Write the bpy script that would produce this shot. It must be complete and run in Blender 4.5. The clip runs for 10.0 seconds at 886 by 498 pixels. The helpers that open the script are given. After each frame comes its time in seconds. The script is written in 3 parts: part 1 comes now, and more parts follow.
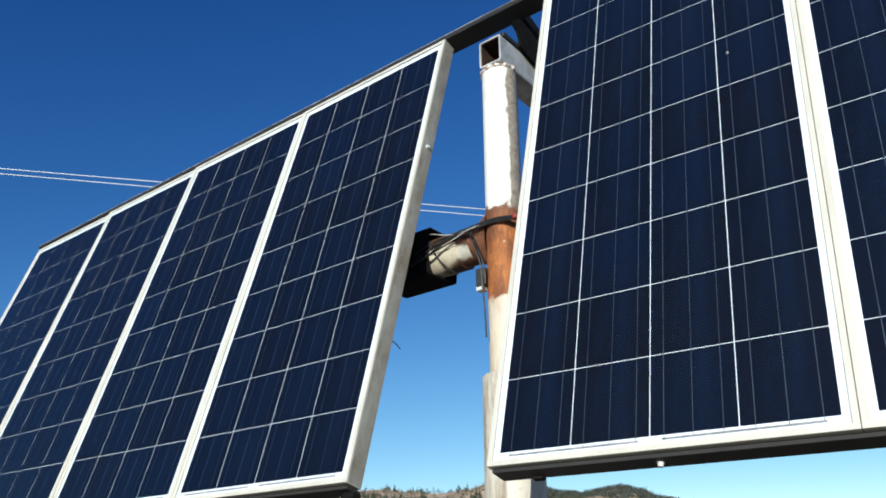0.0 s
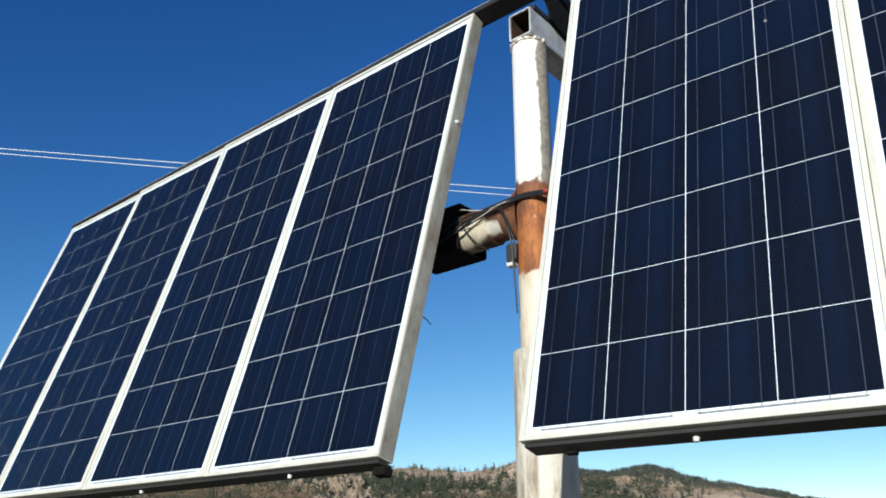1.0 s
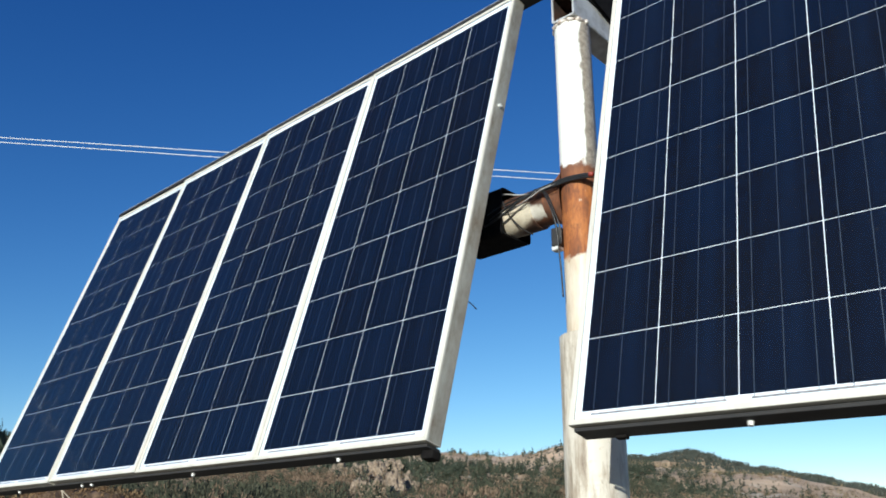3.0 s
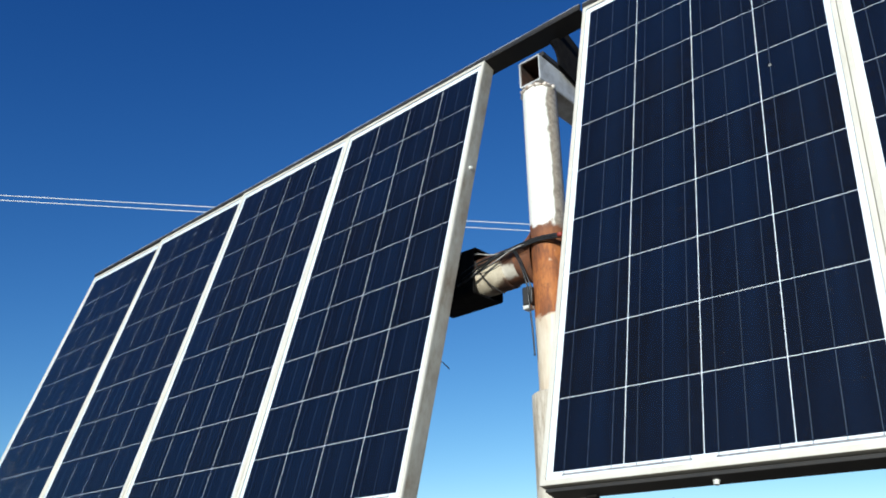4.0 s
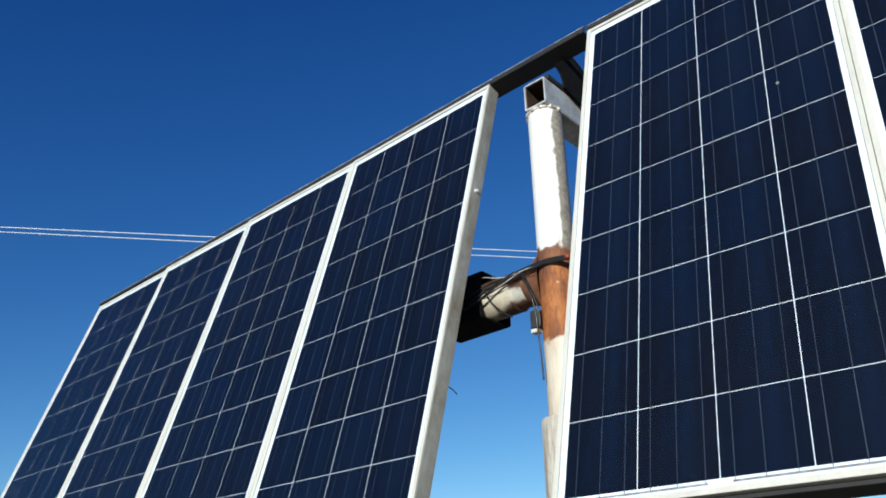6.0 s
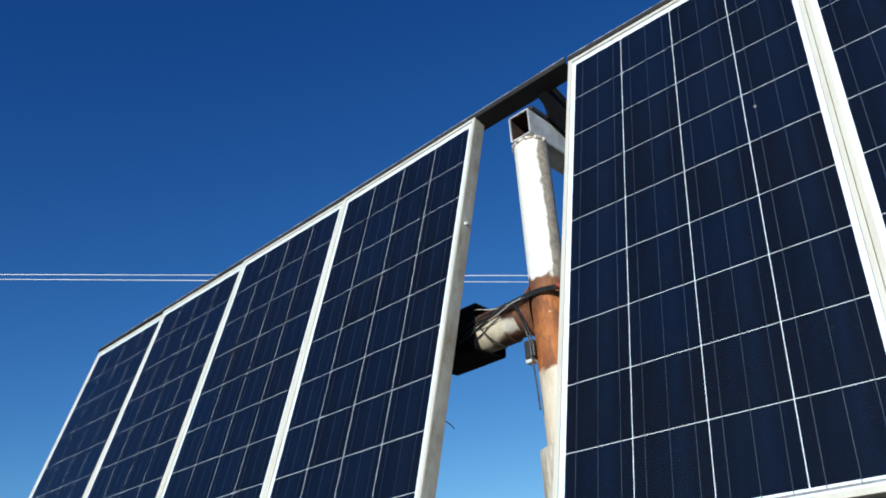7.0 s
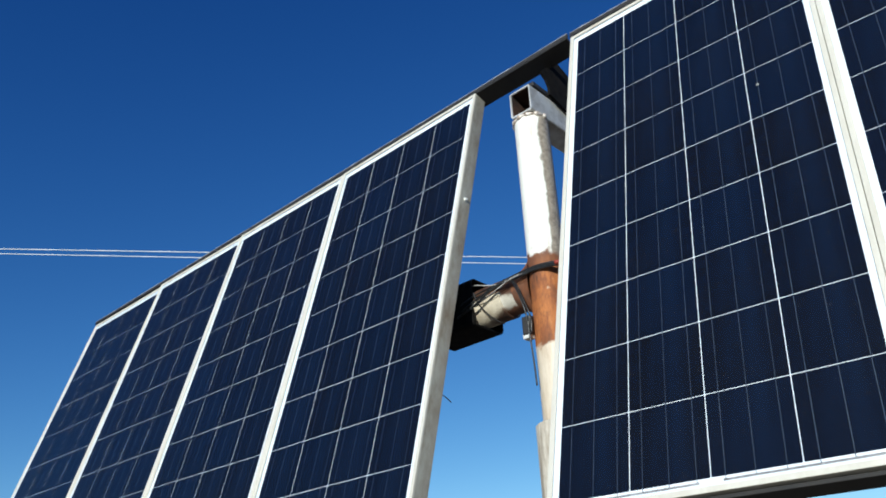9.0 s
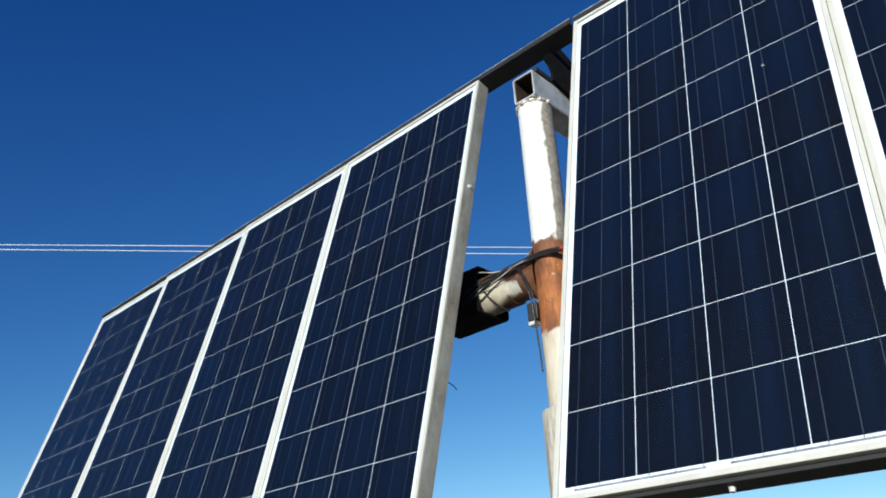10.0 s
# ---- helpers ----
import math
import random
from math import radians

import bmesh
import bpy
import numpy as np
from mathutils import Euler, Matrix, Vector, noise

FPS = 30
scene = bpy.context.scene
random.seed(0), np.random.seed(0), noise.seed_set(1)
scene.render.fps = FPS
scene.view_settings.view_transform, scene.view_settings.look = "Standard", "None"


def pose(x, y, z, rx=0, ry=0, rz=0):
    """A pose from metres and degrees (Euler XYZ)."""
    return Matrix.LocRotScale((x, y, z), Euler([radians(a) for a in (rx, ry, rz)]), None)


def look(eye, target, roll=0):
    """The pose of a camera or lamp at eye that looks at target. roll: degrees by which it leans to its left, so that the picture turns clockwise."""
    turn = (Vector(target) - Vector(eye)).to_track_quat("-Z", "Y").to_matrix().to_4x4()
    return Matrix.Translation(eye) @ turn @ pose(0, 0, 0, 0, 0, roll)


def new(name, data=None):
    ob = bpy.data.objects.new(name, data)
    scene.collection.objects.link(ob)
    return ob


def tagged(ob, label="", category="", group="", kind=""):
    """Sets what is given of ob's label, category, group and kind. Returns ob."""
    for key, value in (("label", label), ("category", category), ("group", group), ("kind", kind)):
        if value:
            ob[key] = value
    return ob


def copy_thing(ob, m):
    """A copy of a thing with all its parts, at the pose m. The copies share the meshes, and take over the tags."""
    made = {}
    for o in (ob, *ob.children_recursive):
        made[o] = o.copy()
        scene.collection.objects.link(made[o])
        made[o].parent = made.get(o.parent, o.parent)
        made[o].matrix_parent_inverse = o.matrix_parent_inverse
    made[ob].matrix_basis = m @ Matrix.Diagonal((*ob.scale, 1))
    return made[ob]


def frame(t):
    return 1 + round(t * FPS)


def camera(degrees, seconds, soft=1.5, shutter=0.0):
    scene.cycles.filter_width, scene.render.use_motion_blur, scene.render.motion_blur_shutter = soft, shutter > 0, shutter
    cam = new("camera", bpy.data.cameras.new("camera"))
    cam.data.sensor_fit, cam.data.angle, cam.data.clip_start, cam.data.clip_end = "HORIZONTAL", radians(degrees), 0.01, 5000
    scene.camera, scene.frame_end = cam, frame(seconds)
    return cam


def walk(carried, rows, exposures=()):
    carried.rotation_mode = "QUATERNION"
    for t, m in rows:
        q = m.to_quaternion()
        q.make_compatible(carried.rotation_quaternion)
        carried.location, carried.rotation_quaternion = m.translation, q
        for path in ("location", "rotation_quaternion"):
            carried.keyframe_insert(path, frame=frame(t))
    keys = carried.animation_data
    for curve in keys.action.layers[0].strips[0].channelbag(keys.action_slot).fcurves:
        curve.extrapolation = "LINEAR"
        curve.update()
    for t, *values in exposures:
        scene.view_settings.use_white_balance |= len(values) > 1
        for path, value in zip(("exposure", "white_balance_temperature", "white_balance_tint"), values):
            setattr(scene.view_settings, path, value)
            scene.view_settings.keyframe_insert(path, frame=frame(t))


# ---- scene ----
cam = camera(58.23, 10.0, soft=1.8)
# seconds, eye in metres, turn in degrees
ROWS = [
    (0, 1.3287, -1.3047, 1.6000, 113.717, 0.120, 38.886),
    (0.5, 1.3241, -1.2985, 1.6021, 112.589, 0.042, 40.689),
    (1, 1.3101, -1.2989, 1.5932, 112.284, -0.454, 40.681),
    (1.5, 1.3034, -1.2980, 1.5946, 112.379, -0.756, 40.263),
    (2, 1.2886, -1.2985, 1.5985, 110.002, -1.321, 41.640),
    (2.2, 1.2710, -1.2851, 1.5895, 109.987, -2.349, 42.791),
    (3.3, 1.3119, -1.3190, 1.5956, 111.890, -0.242, 42.956),
    (3.5, 1.3253, -1.3028, 1.6012, 112.670, -0.301, 42.017),
    (4, 1.3356, -1.3298, 1.6013, 114.916, 0.292, 42.260),
    (4.5, 1.3181, -1.3201, 1.6001, 114.931, -0.406, 42.367),
    (5, 1.3196, -1.3052, 1.6032, 117.424, -0.289, 42.245),
    (5.5, 1.3132, -1.3198, 1.5984, 117.339, -0.100, 42.742),
    (5.7, 1.3150, -1.3190, 1.5990, 116.950, 0.150, 42.560),
    (6.8, 1.3358, -1.2783, 1.6027, 117.600, 2.037, 44.629),
    (7, 1.3492, -1.3074, 1.6078, 118.996, 2.762, 44.051),
    (7.5, 1.3511, -1.3152, 1.6016, 118.160, 2.078, 44.548),
    (8, 1.3449, -1.3218, 1.6027, 117.928, 1.554, 44.688),
    (8.5, 1.3436, -1.3156, 1.5978, 117.672, 1.993, 44.288),
    (9, 1.3394, -1.3071, 1.5940, 117.583, 2.160, 43.458),
    (9.5, 1.3399, -1.3174, 1.5964, 118.382, 2.087, 44.905),
    (10, 1.3346, -1.2932, 1.5883, 116.978, 2.511, 44.168),
]
walk(cam, [(t, pose(x, y, z, rx, ry, rz)) for t, x, y, z, rx, ry, rz in ROWS], [(0.0, 0.18, 5400, 5), (1.0, 0.21, 5400, 5), (2.2, 0.30, 5400, 5), (3.3, 0.27, 5380, 5), (4.5, 0.18, 5320, 5), (5.5, 0.13, 5290, 5), (7.0, 0.08, 5280, 5), (10.0, 0.10, 5300, 5)])

# ---- light ----
SUN_AZ, SUN_EL = radians(20), radians(13)          # from -y towards +x
SUN_DIR = Vector((math.sin(SUN_AZ) * math.cos(SUN_EL), -math.cos(SUN_AZ) * math.cos(SUN_EL), math.sin(SUN_EL)))
world = bpy.data.worlds.new("sky")
scene.world = world
world.use_nodes = True
wn = world.node_tree
wn.nodes.clear()
sky = wn.nodes.new("ShaderNodeTexSky")
sky.sky_type = "NISHITA"
sky.sun_disc = False
sky.sun_elevation = SUN_EL
sky.sun_rotation = math.atan2(SUN_DIR.x, SUN_DIR.y)
sky.altitude = 1500
sky.air_density = 1.0
sky.dust_density = 0.0
sky.ozone_density = 4.1
bg = wn.nodes.new("ShaderNodeBackground")
bg.inputs["Strength"].default_value = 0.101
wout = wn.nodes.new("ShaderNodeOutputWorld")
# a clear mountain sky: deep overhead, pale towards the horizon
split = wn.nodes.new("ShaderNodeSeparateColor")
join = wn.nodes.new("ShaderNodeCombineColor")
wn.links.new(sky.outputs[0], split.inputs[0])
for channel, (power, scale) in enumerate(((1.78, 0.99), (1.43, 0.752), (1.0, 1.015))):
    deep = wn.nodes.new("ShaderNodeMath")
    deep.operation = "POWER"
    deep.inputs[1].default_value = power
    wn.links.new(split.outputs[channel], deep.inputs[0])
    level = wn.nodes.new("ShaderNodeMath")
    level.operation = "MULTIPLY"
    level.inputs[1].default_value = scale
    wn.links.new(deep.outputs[0], level.inputs[0])
    wn.links.new(level.outputs[0], join.inputs[channel])
wn.links.new(join.outputs[0], bg.inputs[0])
wn.links.new(bg.outputs[0], wout.inputs[0])
sun_data = bpy.data.lights.new("sun", "SUN")
sun_data.energy = 5.0
sun_data.angle = radians(0.5)
sun_data.color = (1.0, 0.875, 0.665)
sun = new("sun", sun_data)
sun.matrix_world = look(SUN_DIR * 50, (0, 0, 0))


# ---- materials ----
class Mat:
    """A small builder of node materials."""

    def __init__(self, name):
        self.m = bpy.data.materials.new(name)
        self.m.use_nodes = True
        self.t = self.m.node_tree
        self.b = self.t.nodes["Principled BSDF"]
        self.out = self.t.nodes["Material Output"]
        self.coord = self.t.nodes.new("ShaderNodeTexCoord")

    def node(self, kind, **props):
        n = self.t.nodes.new(kind)
        for k, v in props.items():
            if k == "blend_type":
                n.blend_type = v
            elif k == "data_type":
                n.data_type = v
            elif k == "operation":
                n.operation = v
        return n

    def link(self, a, b):
        self.t.links.new(a, b)

    def noise(self, scale, detail=4.0, rough=0.55, space="Object", stretch=(1, 1, 1), shift=(0, 0, 0)):
        mp = self.node("ShaderNodeMapping")
        mp.inputs["Scale"].default_value = stretch
        mp.inputs["Location"].default_value = shift
        self.link(self.coord.outputs[space], mp.inputs[0])
        n = self.node("ShaderNodeTexNoise")
        n.inputs["Scale"].default_value = scale
        n.inputs["Detail"].default_value = detail
        n.inputs["Roughness"].default_value = rough
        self.link(mp.outputs[0], n.inputs["Vector"])
        return n.outputs["Fac"]

    def ramp(self, fac, stops):
        r = self.node("ShaderNodeValToRGB")
        els = r.color_ramp.elements
        while len(els) < len(stops):
            els.new(0.5)
        for e, (p, c) in zip(els, stops):
            e.position = p
            e.color = (*c, 1) if len(c) == 3 else c
        self.link(fac, r.inputs[0])
        return r.outputs[0]

    def grey(self, fac, lo, hi, v0=0.0, v1=1.0):
        return self.ramp(fac, [(lo, (v0,) * 3), (hi, (v1,) * 3)])

    def mix(self, fac, a, b, mode="MIX"):
        n = self.node("ShaderNodeMix", data_type="RGBA", blend_type=mode)
        if isinstance(fac, (int, float)):
            n.inputs[0].default_value = fac
        else:
            self.link(fac, n.inputs[0])
        for sock, v in ((n.inputs[6], a), (n.inputs[7], b)):
            if isinstance(v, tuple):
                sock.default_value = (*v, 1)
            else:
                self.link(v, sock)
        return n.outputs[2]

    def maths(self, op, a, b):
        n = self.node("ShaderNodeMath", operation=op)
        for sock, v in ((n.inputs[0], a), (n.inputs[1], b)):
            if isinstance(v, (int, float)):
                sock.default_value = v
            else:
                self.link(v, sock)
        return n.outputs[0]

    def set(self, name, v):
        s = self.b.inputs[name]
        if isinstance(v, tuple):
            s.default_value = (*v, 1)
        elif isinstance(v, (int, float)):
            s.default_value = v
        else:
            self.link(v, s)
        return self

    def bump(self, fac, strength, distance):
        n = self.node("ShaderNodeBump")
        n.inputs["Strength"].default_value = strength
        n.inputs["Distance"].default_value = distance
        self.link(fac, n.inputs["Height"])
        self.link(n.outputs[0], self.b.inputs["Normal"])
        return self


def mat_aluminium():
    m = Mat("anodised_aluminium")
    stain = m.noise(9, 6, 0.65, stretch=(1, 1, 0.35))
    fine = m.noise(140, 3)
    col = m.ramp(stain, [(0.26, (0.44, 0.37, 0.28)), (0.40, (0.61, 0.575, 0.50)), (0.54, (0.69, 0.66, 0.585))])
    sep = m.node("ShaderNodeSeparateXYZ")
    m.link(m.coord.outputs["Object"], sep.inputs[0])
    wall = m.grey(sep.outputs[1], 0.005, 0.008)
    # the side walls' shade is in this colour, over stains, deeper towards the back
    grime_shade = m.ramp(m.noise(14, 7, 0.7, stretch=(1, 1.5, 0.6), shift=(2, 5, 1)), [(0.32, (0.20, 0.155, 0.11)), (0.46, (0.32, 0.30, 0.25)), (0.62, (0.42, 0.41, 0.365))])
    grime_shade = m.mix(m.maths("MULTIPLY", m.grey(sep.outputs[1], 0.018, 0.050), 0.6), grime_shade, m.ramp(m.noise(8, 6, 0.65, stretch=(1, 1, 1.6), shift=(6, 1, 3)), [(0.35, (0.13, 0.095, 0.065)), (0.6, (0.30, 0.285, 0.245))]))
    under = m.grey(sep.outputs[2], 0.0005, 0.0015)          # faces below kept lighter, for the light off the ground
    col = m.mix(m.maths("MULTIPLY", wall, m.maths("ADD", m.maths("MULTIPLY", under, 0.7), 0.3)), col, grime_shade)
    m.set("Base Color", m.mix(m.grey(fine, 0.35, 0.7, 0.0, 0.12), col, (0.40, 0.37, 0.32)))
    m.set("Metallic", 0.12).set("Roughness", m.grey(stain, 0.3, 0.7, 0.6, 0.42))
    return m.bump(fine, 0.12, 0.001).m


def mat_cell():
    m = Mat("silicon_cell")
    info = m.node("ShaderNodeObjectInfo")
    v = m.node("ShaderNodeTexVoronoi")
    v.inputs["Scale"].default_value = 75
    m.link(m.coord.outputs["Object"], v.inputs["Vector"])
    grain = m.node("ShaderNodeSeparateColor")
    m.link(v.outputs["Color"], grain.inputs[0])
    streak = m.noise(16, 3, 0.6, stretch=(1, 1, 0.12))
    base = m.ramp(info.outputs["Random"], [(0.0, (0.0030, 0.0040, 0.0090)), (0.5, (0.0027, 0.0050, 0.0140)), (1.0, (0.0026, 0.0066, 0.0215))])
    lit = m.mix(m.grey(grain.outputs[0], 0.2, 0.95, 0.0, 0.55), base, (0.0036, 0.0074, 0.0230))
    # batches of cells differ in tint along the row, and the crystals run in faint upright streaks
    place = m.node("ShaderNodeNewGeometry")
    batch = m.node("ShaderNodeTexNoise")
    batch.inputs["Scale"].default_value = 1.3
    m.link(place.outputs["Position"], batch.inputs["Vector"])
    lit = m.mix(m.grey(batch.outputs["Fac"], 0.44, 0.60, 0.0, 0.45), lit, (0.0036, 0.0045, 0.0085))
    m.set("Base Color", m.mix(m.grey(streak, 0.46, 0.72, 0.0, 0.55), lit, (0.0046, 0.0108, 0.032)))
    m.set("Roughness", 0.6).set("Specular IOR Level", 0.04)
    return m.m


def mat_backsheet():
    m = Mat("white_backsheet")
    n = m.noise(30, 4)
    m.set("Base Color", m.ramp(n, [(0.3, (0.68, 0.75, 0.86)), (0.7, (0.76, 0.82, 0.91))])).set("Roughness", 0.6)
    return m.m


def mat_ribbon(name, c, metal):
    m = Mat(name)
    n = m.noise(60, 3, stretch=(1, 1, 0.1))
    own = m.node("ShaderNodeObjectInfo")
    col = m.ramp(n, [(0.35, tuple(0.45 * q for q in c)), (0.65, c)])
    col = m.mix(m.grey(own.outputs["Random"], 0.0, 1.0, 0.0, 0.5), col, tuple(0.35 * q for q in c))
    m.set("Base Color", col).set("Metallic", metal).set("Roughness", 0.55)
    return m.m


def mat_glass():
    m = Mat("panel_glass")
    clear = m.node("ShaderNodeBsdfTransparent")
    gloss = m.node("ShaderNodeBsdfGlossy")
    gloss.inputs["Roughness"].default_value = 0.07
    fres = m.node("ShaderNodeFresnel")
    fres.inputs["IOR"].default_value = 1.345
    dust = m.node("ShaderNodeBsdfDiffuse")
    dust.inputs["Color"].default_value = (0.42, 0.38, 0.32, 1)
    film = m.grey(m.noise(5, 6, 0.7, stretch=(1, 1, 0.5)), 0.35, 0.8, 0.0008, 0.0055)
    specks = m.grey(m.noise(110, 2, 0.5), 0.66, 0.74, 0.0, 0.020)
    film = m.maths("ADD", film, specks)
    a = m.node("ShaderNodeMixShader")
    m.link(film, a.inputs[0])
    m.link(clear.outputs[0], a.inputs[1])
    m.link(dust.outputs[0], a.inputs[2])
    s = m.node("ShaderNodeMixShader")
    m.link(fres.outputs[0], s.inputs[0])
    m.link(a.outputs[0], s.inputs[1])
    m.link(gloss.outputs[0], s.inputs[2])
    m.link(s.outputs[0], m.out.inputs[0])
    return m.m


def mat_clear():
    m = Mat("clear_edge")
    clear = m.node("ShaderNodeBsdfTransparent")
    m.link(clear.outputs[0], m.out.inputs[0])
    return m.m


def mat_dark_steel():
    m = Mat("dark_rusty_steel")
    a, f = m.noise(7, 7, 0.7), m.noise(90, 4, 0.7)
    col = m.ramp(a, [(0.38, (0.017, 0.017, 0.019)), (0.58, (0.027, 0.025, 0.025)), (0.78, (0.055, 0.041, 0.033))])
    m.set("Base Color", m.mix(m.grey(f, 0.5, 0.7, 0.0, 0.4), col, (0.022, 0.018, 0.016))).set("Roughness", 0.75)
    return m.bump(f, 0.35, 0.002).m


def mat_black_paint():
    m = Mat("black_painted_steel")
    a, f = m.noise(10, 6, 0.7), m.noise(120, 4, 0.7)
    m.set("Base Color", m.ramp(a, [(0.4, (0.020, 0.020, 0.022)), (0.62, (0.036, 0.031, 0.029)), (0.78, (0.09, 0.048, 0.026))]))
    m.set("Roughness", m.grey(f, 0.3, 0.7, 0.45, 0.7))
    return m.bump(f, 0.25, 0.002).m


def mat_pole():
    """Worn pale paint on a steel pipe, bare and rusted between two heights (object z)."""
    m = Mat("worn_painted_pipe")
    sep = m.node("ShaderNodeSeparateXYZ")
    m.link(m.coord.outputs["Object"], sep.inputs[0])
    big, fine, tall = m.noise(9, 6, 0.7), m.noise(70, 5, 0.7), m.noise(5, 6, 0.7, stretch=(5, 5, 0.7))
    paint = m.ramp(tall, [(0.24, (0.34, 0.29, 0.22)), (0.33, (0.62, 0.575, 0.50)), (0.42, (0.83, 0.815, 0.77))])
    paint = m.mix(m.grey(m.noise(6, 6, 0.7, stretch=(3, 3, 0.5), shift=(7, 2, 4)), 0.56, 0.70, 0.0, 0.45), paint, (0.50, 0.42, 0.31))
    paint = m.mix(m.grey(fine, 0.58, 0.72, 0.0, 0.35), paint, (0.35, 0.29, 0.22))
    # grey-brown bare strip down the side that faces the second wing, above the tee
    side = m.maths("ADD", sep.outputs[1], m.maths("MULTIPLY", m.maths("SUBTRACT", m.noise(13, 6, 0.65, stretch=(1, 1, 0.6), shift=(4, 4, 4)), 0.5), 0.05))
    bare = m.maths("MULTIPLY", m.grey(m.maths("ADD", side, 0.030), 0.0, 0.004), m.grey(sep.outputs[0], 0.0, 0.01))
    bare = m.maths("MULTIPLY", bare, m.grey(m.maths("SUBTRACT", sep.outputs[2], 2.55), 0.0, 0.03))
    paint = m.mix(m.maths("MULTIPLY", bare, 0.9), paint, m.ramp(fine, [(0.35, (0.13, 0.095, 0.065)), (0.6, (0.34, 0.29, 0.23))]))
    # below the tee the paint has yellowed
    low = m.grey(m.maths("SUBTRACT", 2.40, sep.outputs[2]), 0.0, 0.06)
    paint = m.mix(m.maths("MULTIPLY", low, 0.9), paint, m.ramp(tall, [(0.32, (0.30, 0.20, 0.12)), (0.45, (0.52, 0.41, 0.29)), (0.58, (0.66, 0.57, 0.45))]))
    rust = m.ramp(m.noise(9, 6, 0.7, stretch=(2.8, 2.8, 0.65)), [(0.32, (0.10, 0.040, 0.020)), (0.46, (0.25, 0.082, 0.024)), (0.57, (0.42, 0.150, 0.036)), (0.70, (0.56, 0.25, 0.085))])
    top_dark = m.grey(m.maths("SUBTRACT", m.maths("ADD", sep.outputs[2], m.maths("MULTIPLY", big, 0.08)), 2.565), 0.0, 0.06)
    rust = m.mix(m.maths("MULTIPLY", top_dark, 0.75), rust, (0.105, 0.047, 0.032))
    rust = m.mix(m.grey(fine, 0.5, 0.75, 0.0, 0.6), rust, (0.10, 0.045, 0.022))
    rust = m.mix(m.grey(m.noise(24, 5, 0.7, stretch=(1.5, 1.5, 0.5), shift=(1, 8, 2)), 0.66, 0.69, 0.0, 0.85), rust, (0.66, 0.56, 0.44))
    wob = m.maths("MULTIPLY", m.maths("SUBTRACT", m.noise(16, 4, 0.6, shift=(3, 1, 0)), 0.5), 0.09)
    z = m.maths("ADD", sep.outputs[2], wob)
    up = m.grey(m.maths("SUBTRACT", z, 2.325), 0.0, 0.012)
    dn = m.grey(m.maths("SUBTRACT", 2.605, z), 0.0, 0.012)
    mask = m.maths("MULTIPLY", up, dn)
    m.set("Base Color", m.mix(mask, paint, rust))
    m.set("Roughness", m.mix(mask, (0.42,) * 3, (0.75,) * 3))
    return m.bump(m.maths("ADD", big, fine), 0.3, 0.003).m


def mat_arm():
    """Pale pipe, rusted on its top and towards the tee, and darker along the underside."""
    m = Mat("arm_pipe_steel")
    sep = m.node("ShaderNodeSeparateXYZ")
    m.link(m.coord.outputs["Object"], sep.inputs[0])
    big, fine = m.noise(10, 6, 0.7), m.noise(70, 5, 0.7)
    paint = m.ramp(big, [(0.3, (0.42, 0.38, 0.31)), (0.6, (0.70, 0.67, 0.60))])
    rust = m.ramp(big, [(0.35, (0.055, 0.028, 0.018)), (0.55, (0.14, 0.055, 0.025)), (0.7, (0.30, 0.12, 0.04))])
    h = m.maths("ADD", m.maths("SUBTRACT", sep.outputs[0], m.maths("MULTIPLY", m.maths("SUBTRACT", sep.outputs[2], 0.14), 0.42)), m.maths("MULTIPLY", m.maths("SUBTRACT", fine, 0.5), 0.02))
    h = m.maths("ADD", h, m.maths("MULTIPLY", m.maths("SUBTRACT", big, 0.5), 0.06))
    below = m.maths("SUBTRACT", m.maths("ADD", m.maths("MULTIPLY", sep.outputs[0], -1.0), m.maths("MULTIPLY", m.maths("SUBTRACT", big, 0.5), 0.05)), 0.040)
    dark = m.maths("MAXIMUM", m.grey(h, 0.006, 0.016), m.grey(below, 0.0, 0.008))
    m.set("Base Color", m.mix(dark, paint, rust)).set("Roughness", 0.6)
    return m.bump(fine, 0.3, 0.002).m


def mat_collar():
    m = Mat("collar_steel")
    sep = m.node("ShaderNodeSeparateXYZ")
    m.link(m.coord.outputs["Object"], sep.inputs[0])
    big, fine = m.noise(12, 6, 0.7), m.noise(70, 5, 0.7)
    paint = m.ramp(big, [(0.3, (0.40, 0.33, 0.23)), (0.6, (0.70, 0.63, 0.50))])
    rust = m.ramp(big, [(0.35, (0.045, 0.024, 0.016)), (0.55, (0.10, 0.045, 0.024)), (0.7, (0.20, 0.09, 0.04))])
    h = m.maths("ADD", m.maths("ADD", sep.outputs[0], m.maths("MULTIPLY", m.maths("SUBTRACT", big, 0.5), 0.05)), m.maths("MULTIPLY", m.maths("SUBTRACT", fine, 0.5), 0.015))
    # the dark tone also runs along the underside, most towards the tee
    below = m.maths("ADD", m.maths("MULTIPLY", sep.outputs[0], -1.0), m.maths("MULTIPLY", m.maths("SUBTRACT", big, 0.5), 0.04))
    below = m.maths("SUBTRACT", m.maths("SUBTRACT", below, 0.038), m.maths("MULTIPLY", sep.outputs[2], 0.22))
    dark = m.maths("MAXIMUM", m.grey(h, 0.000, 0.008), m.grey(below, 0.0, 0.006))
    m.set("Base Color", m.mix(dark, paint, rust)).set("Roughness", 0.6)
    return m.bump(fine, 0.3, 0.002).m


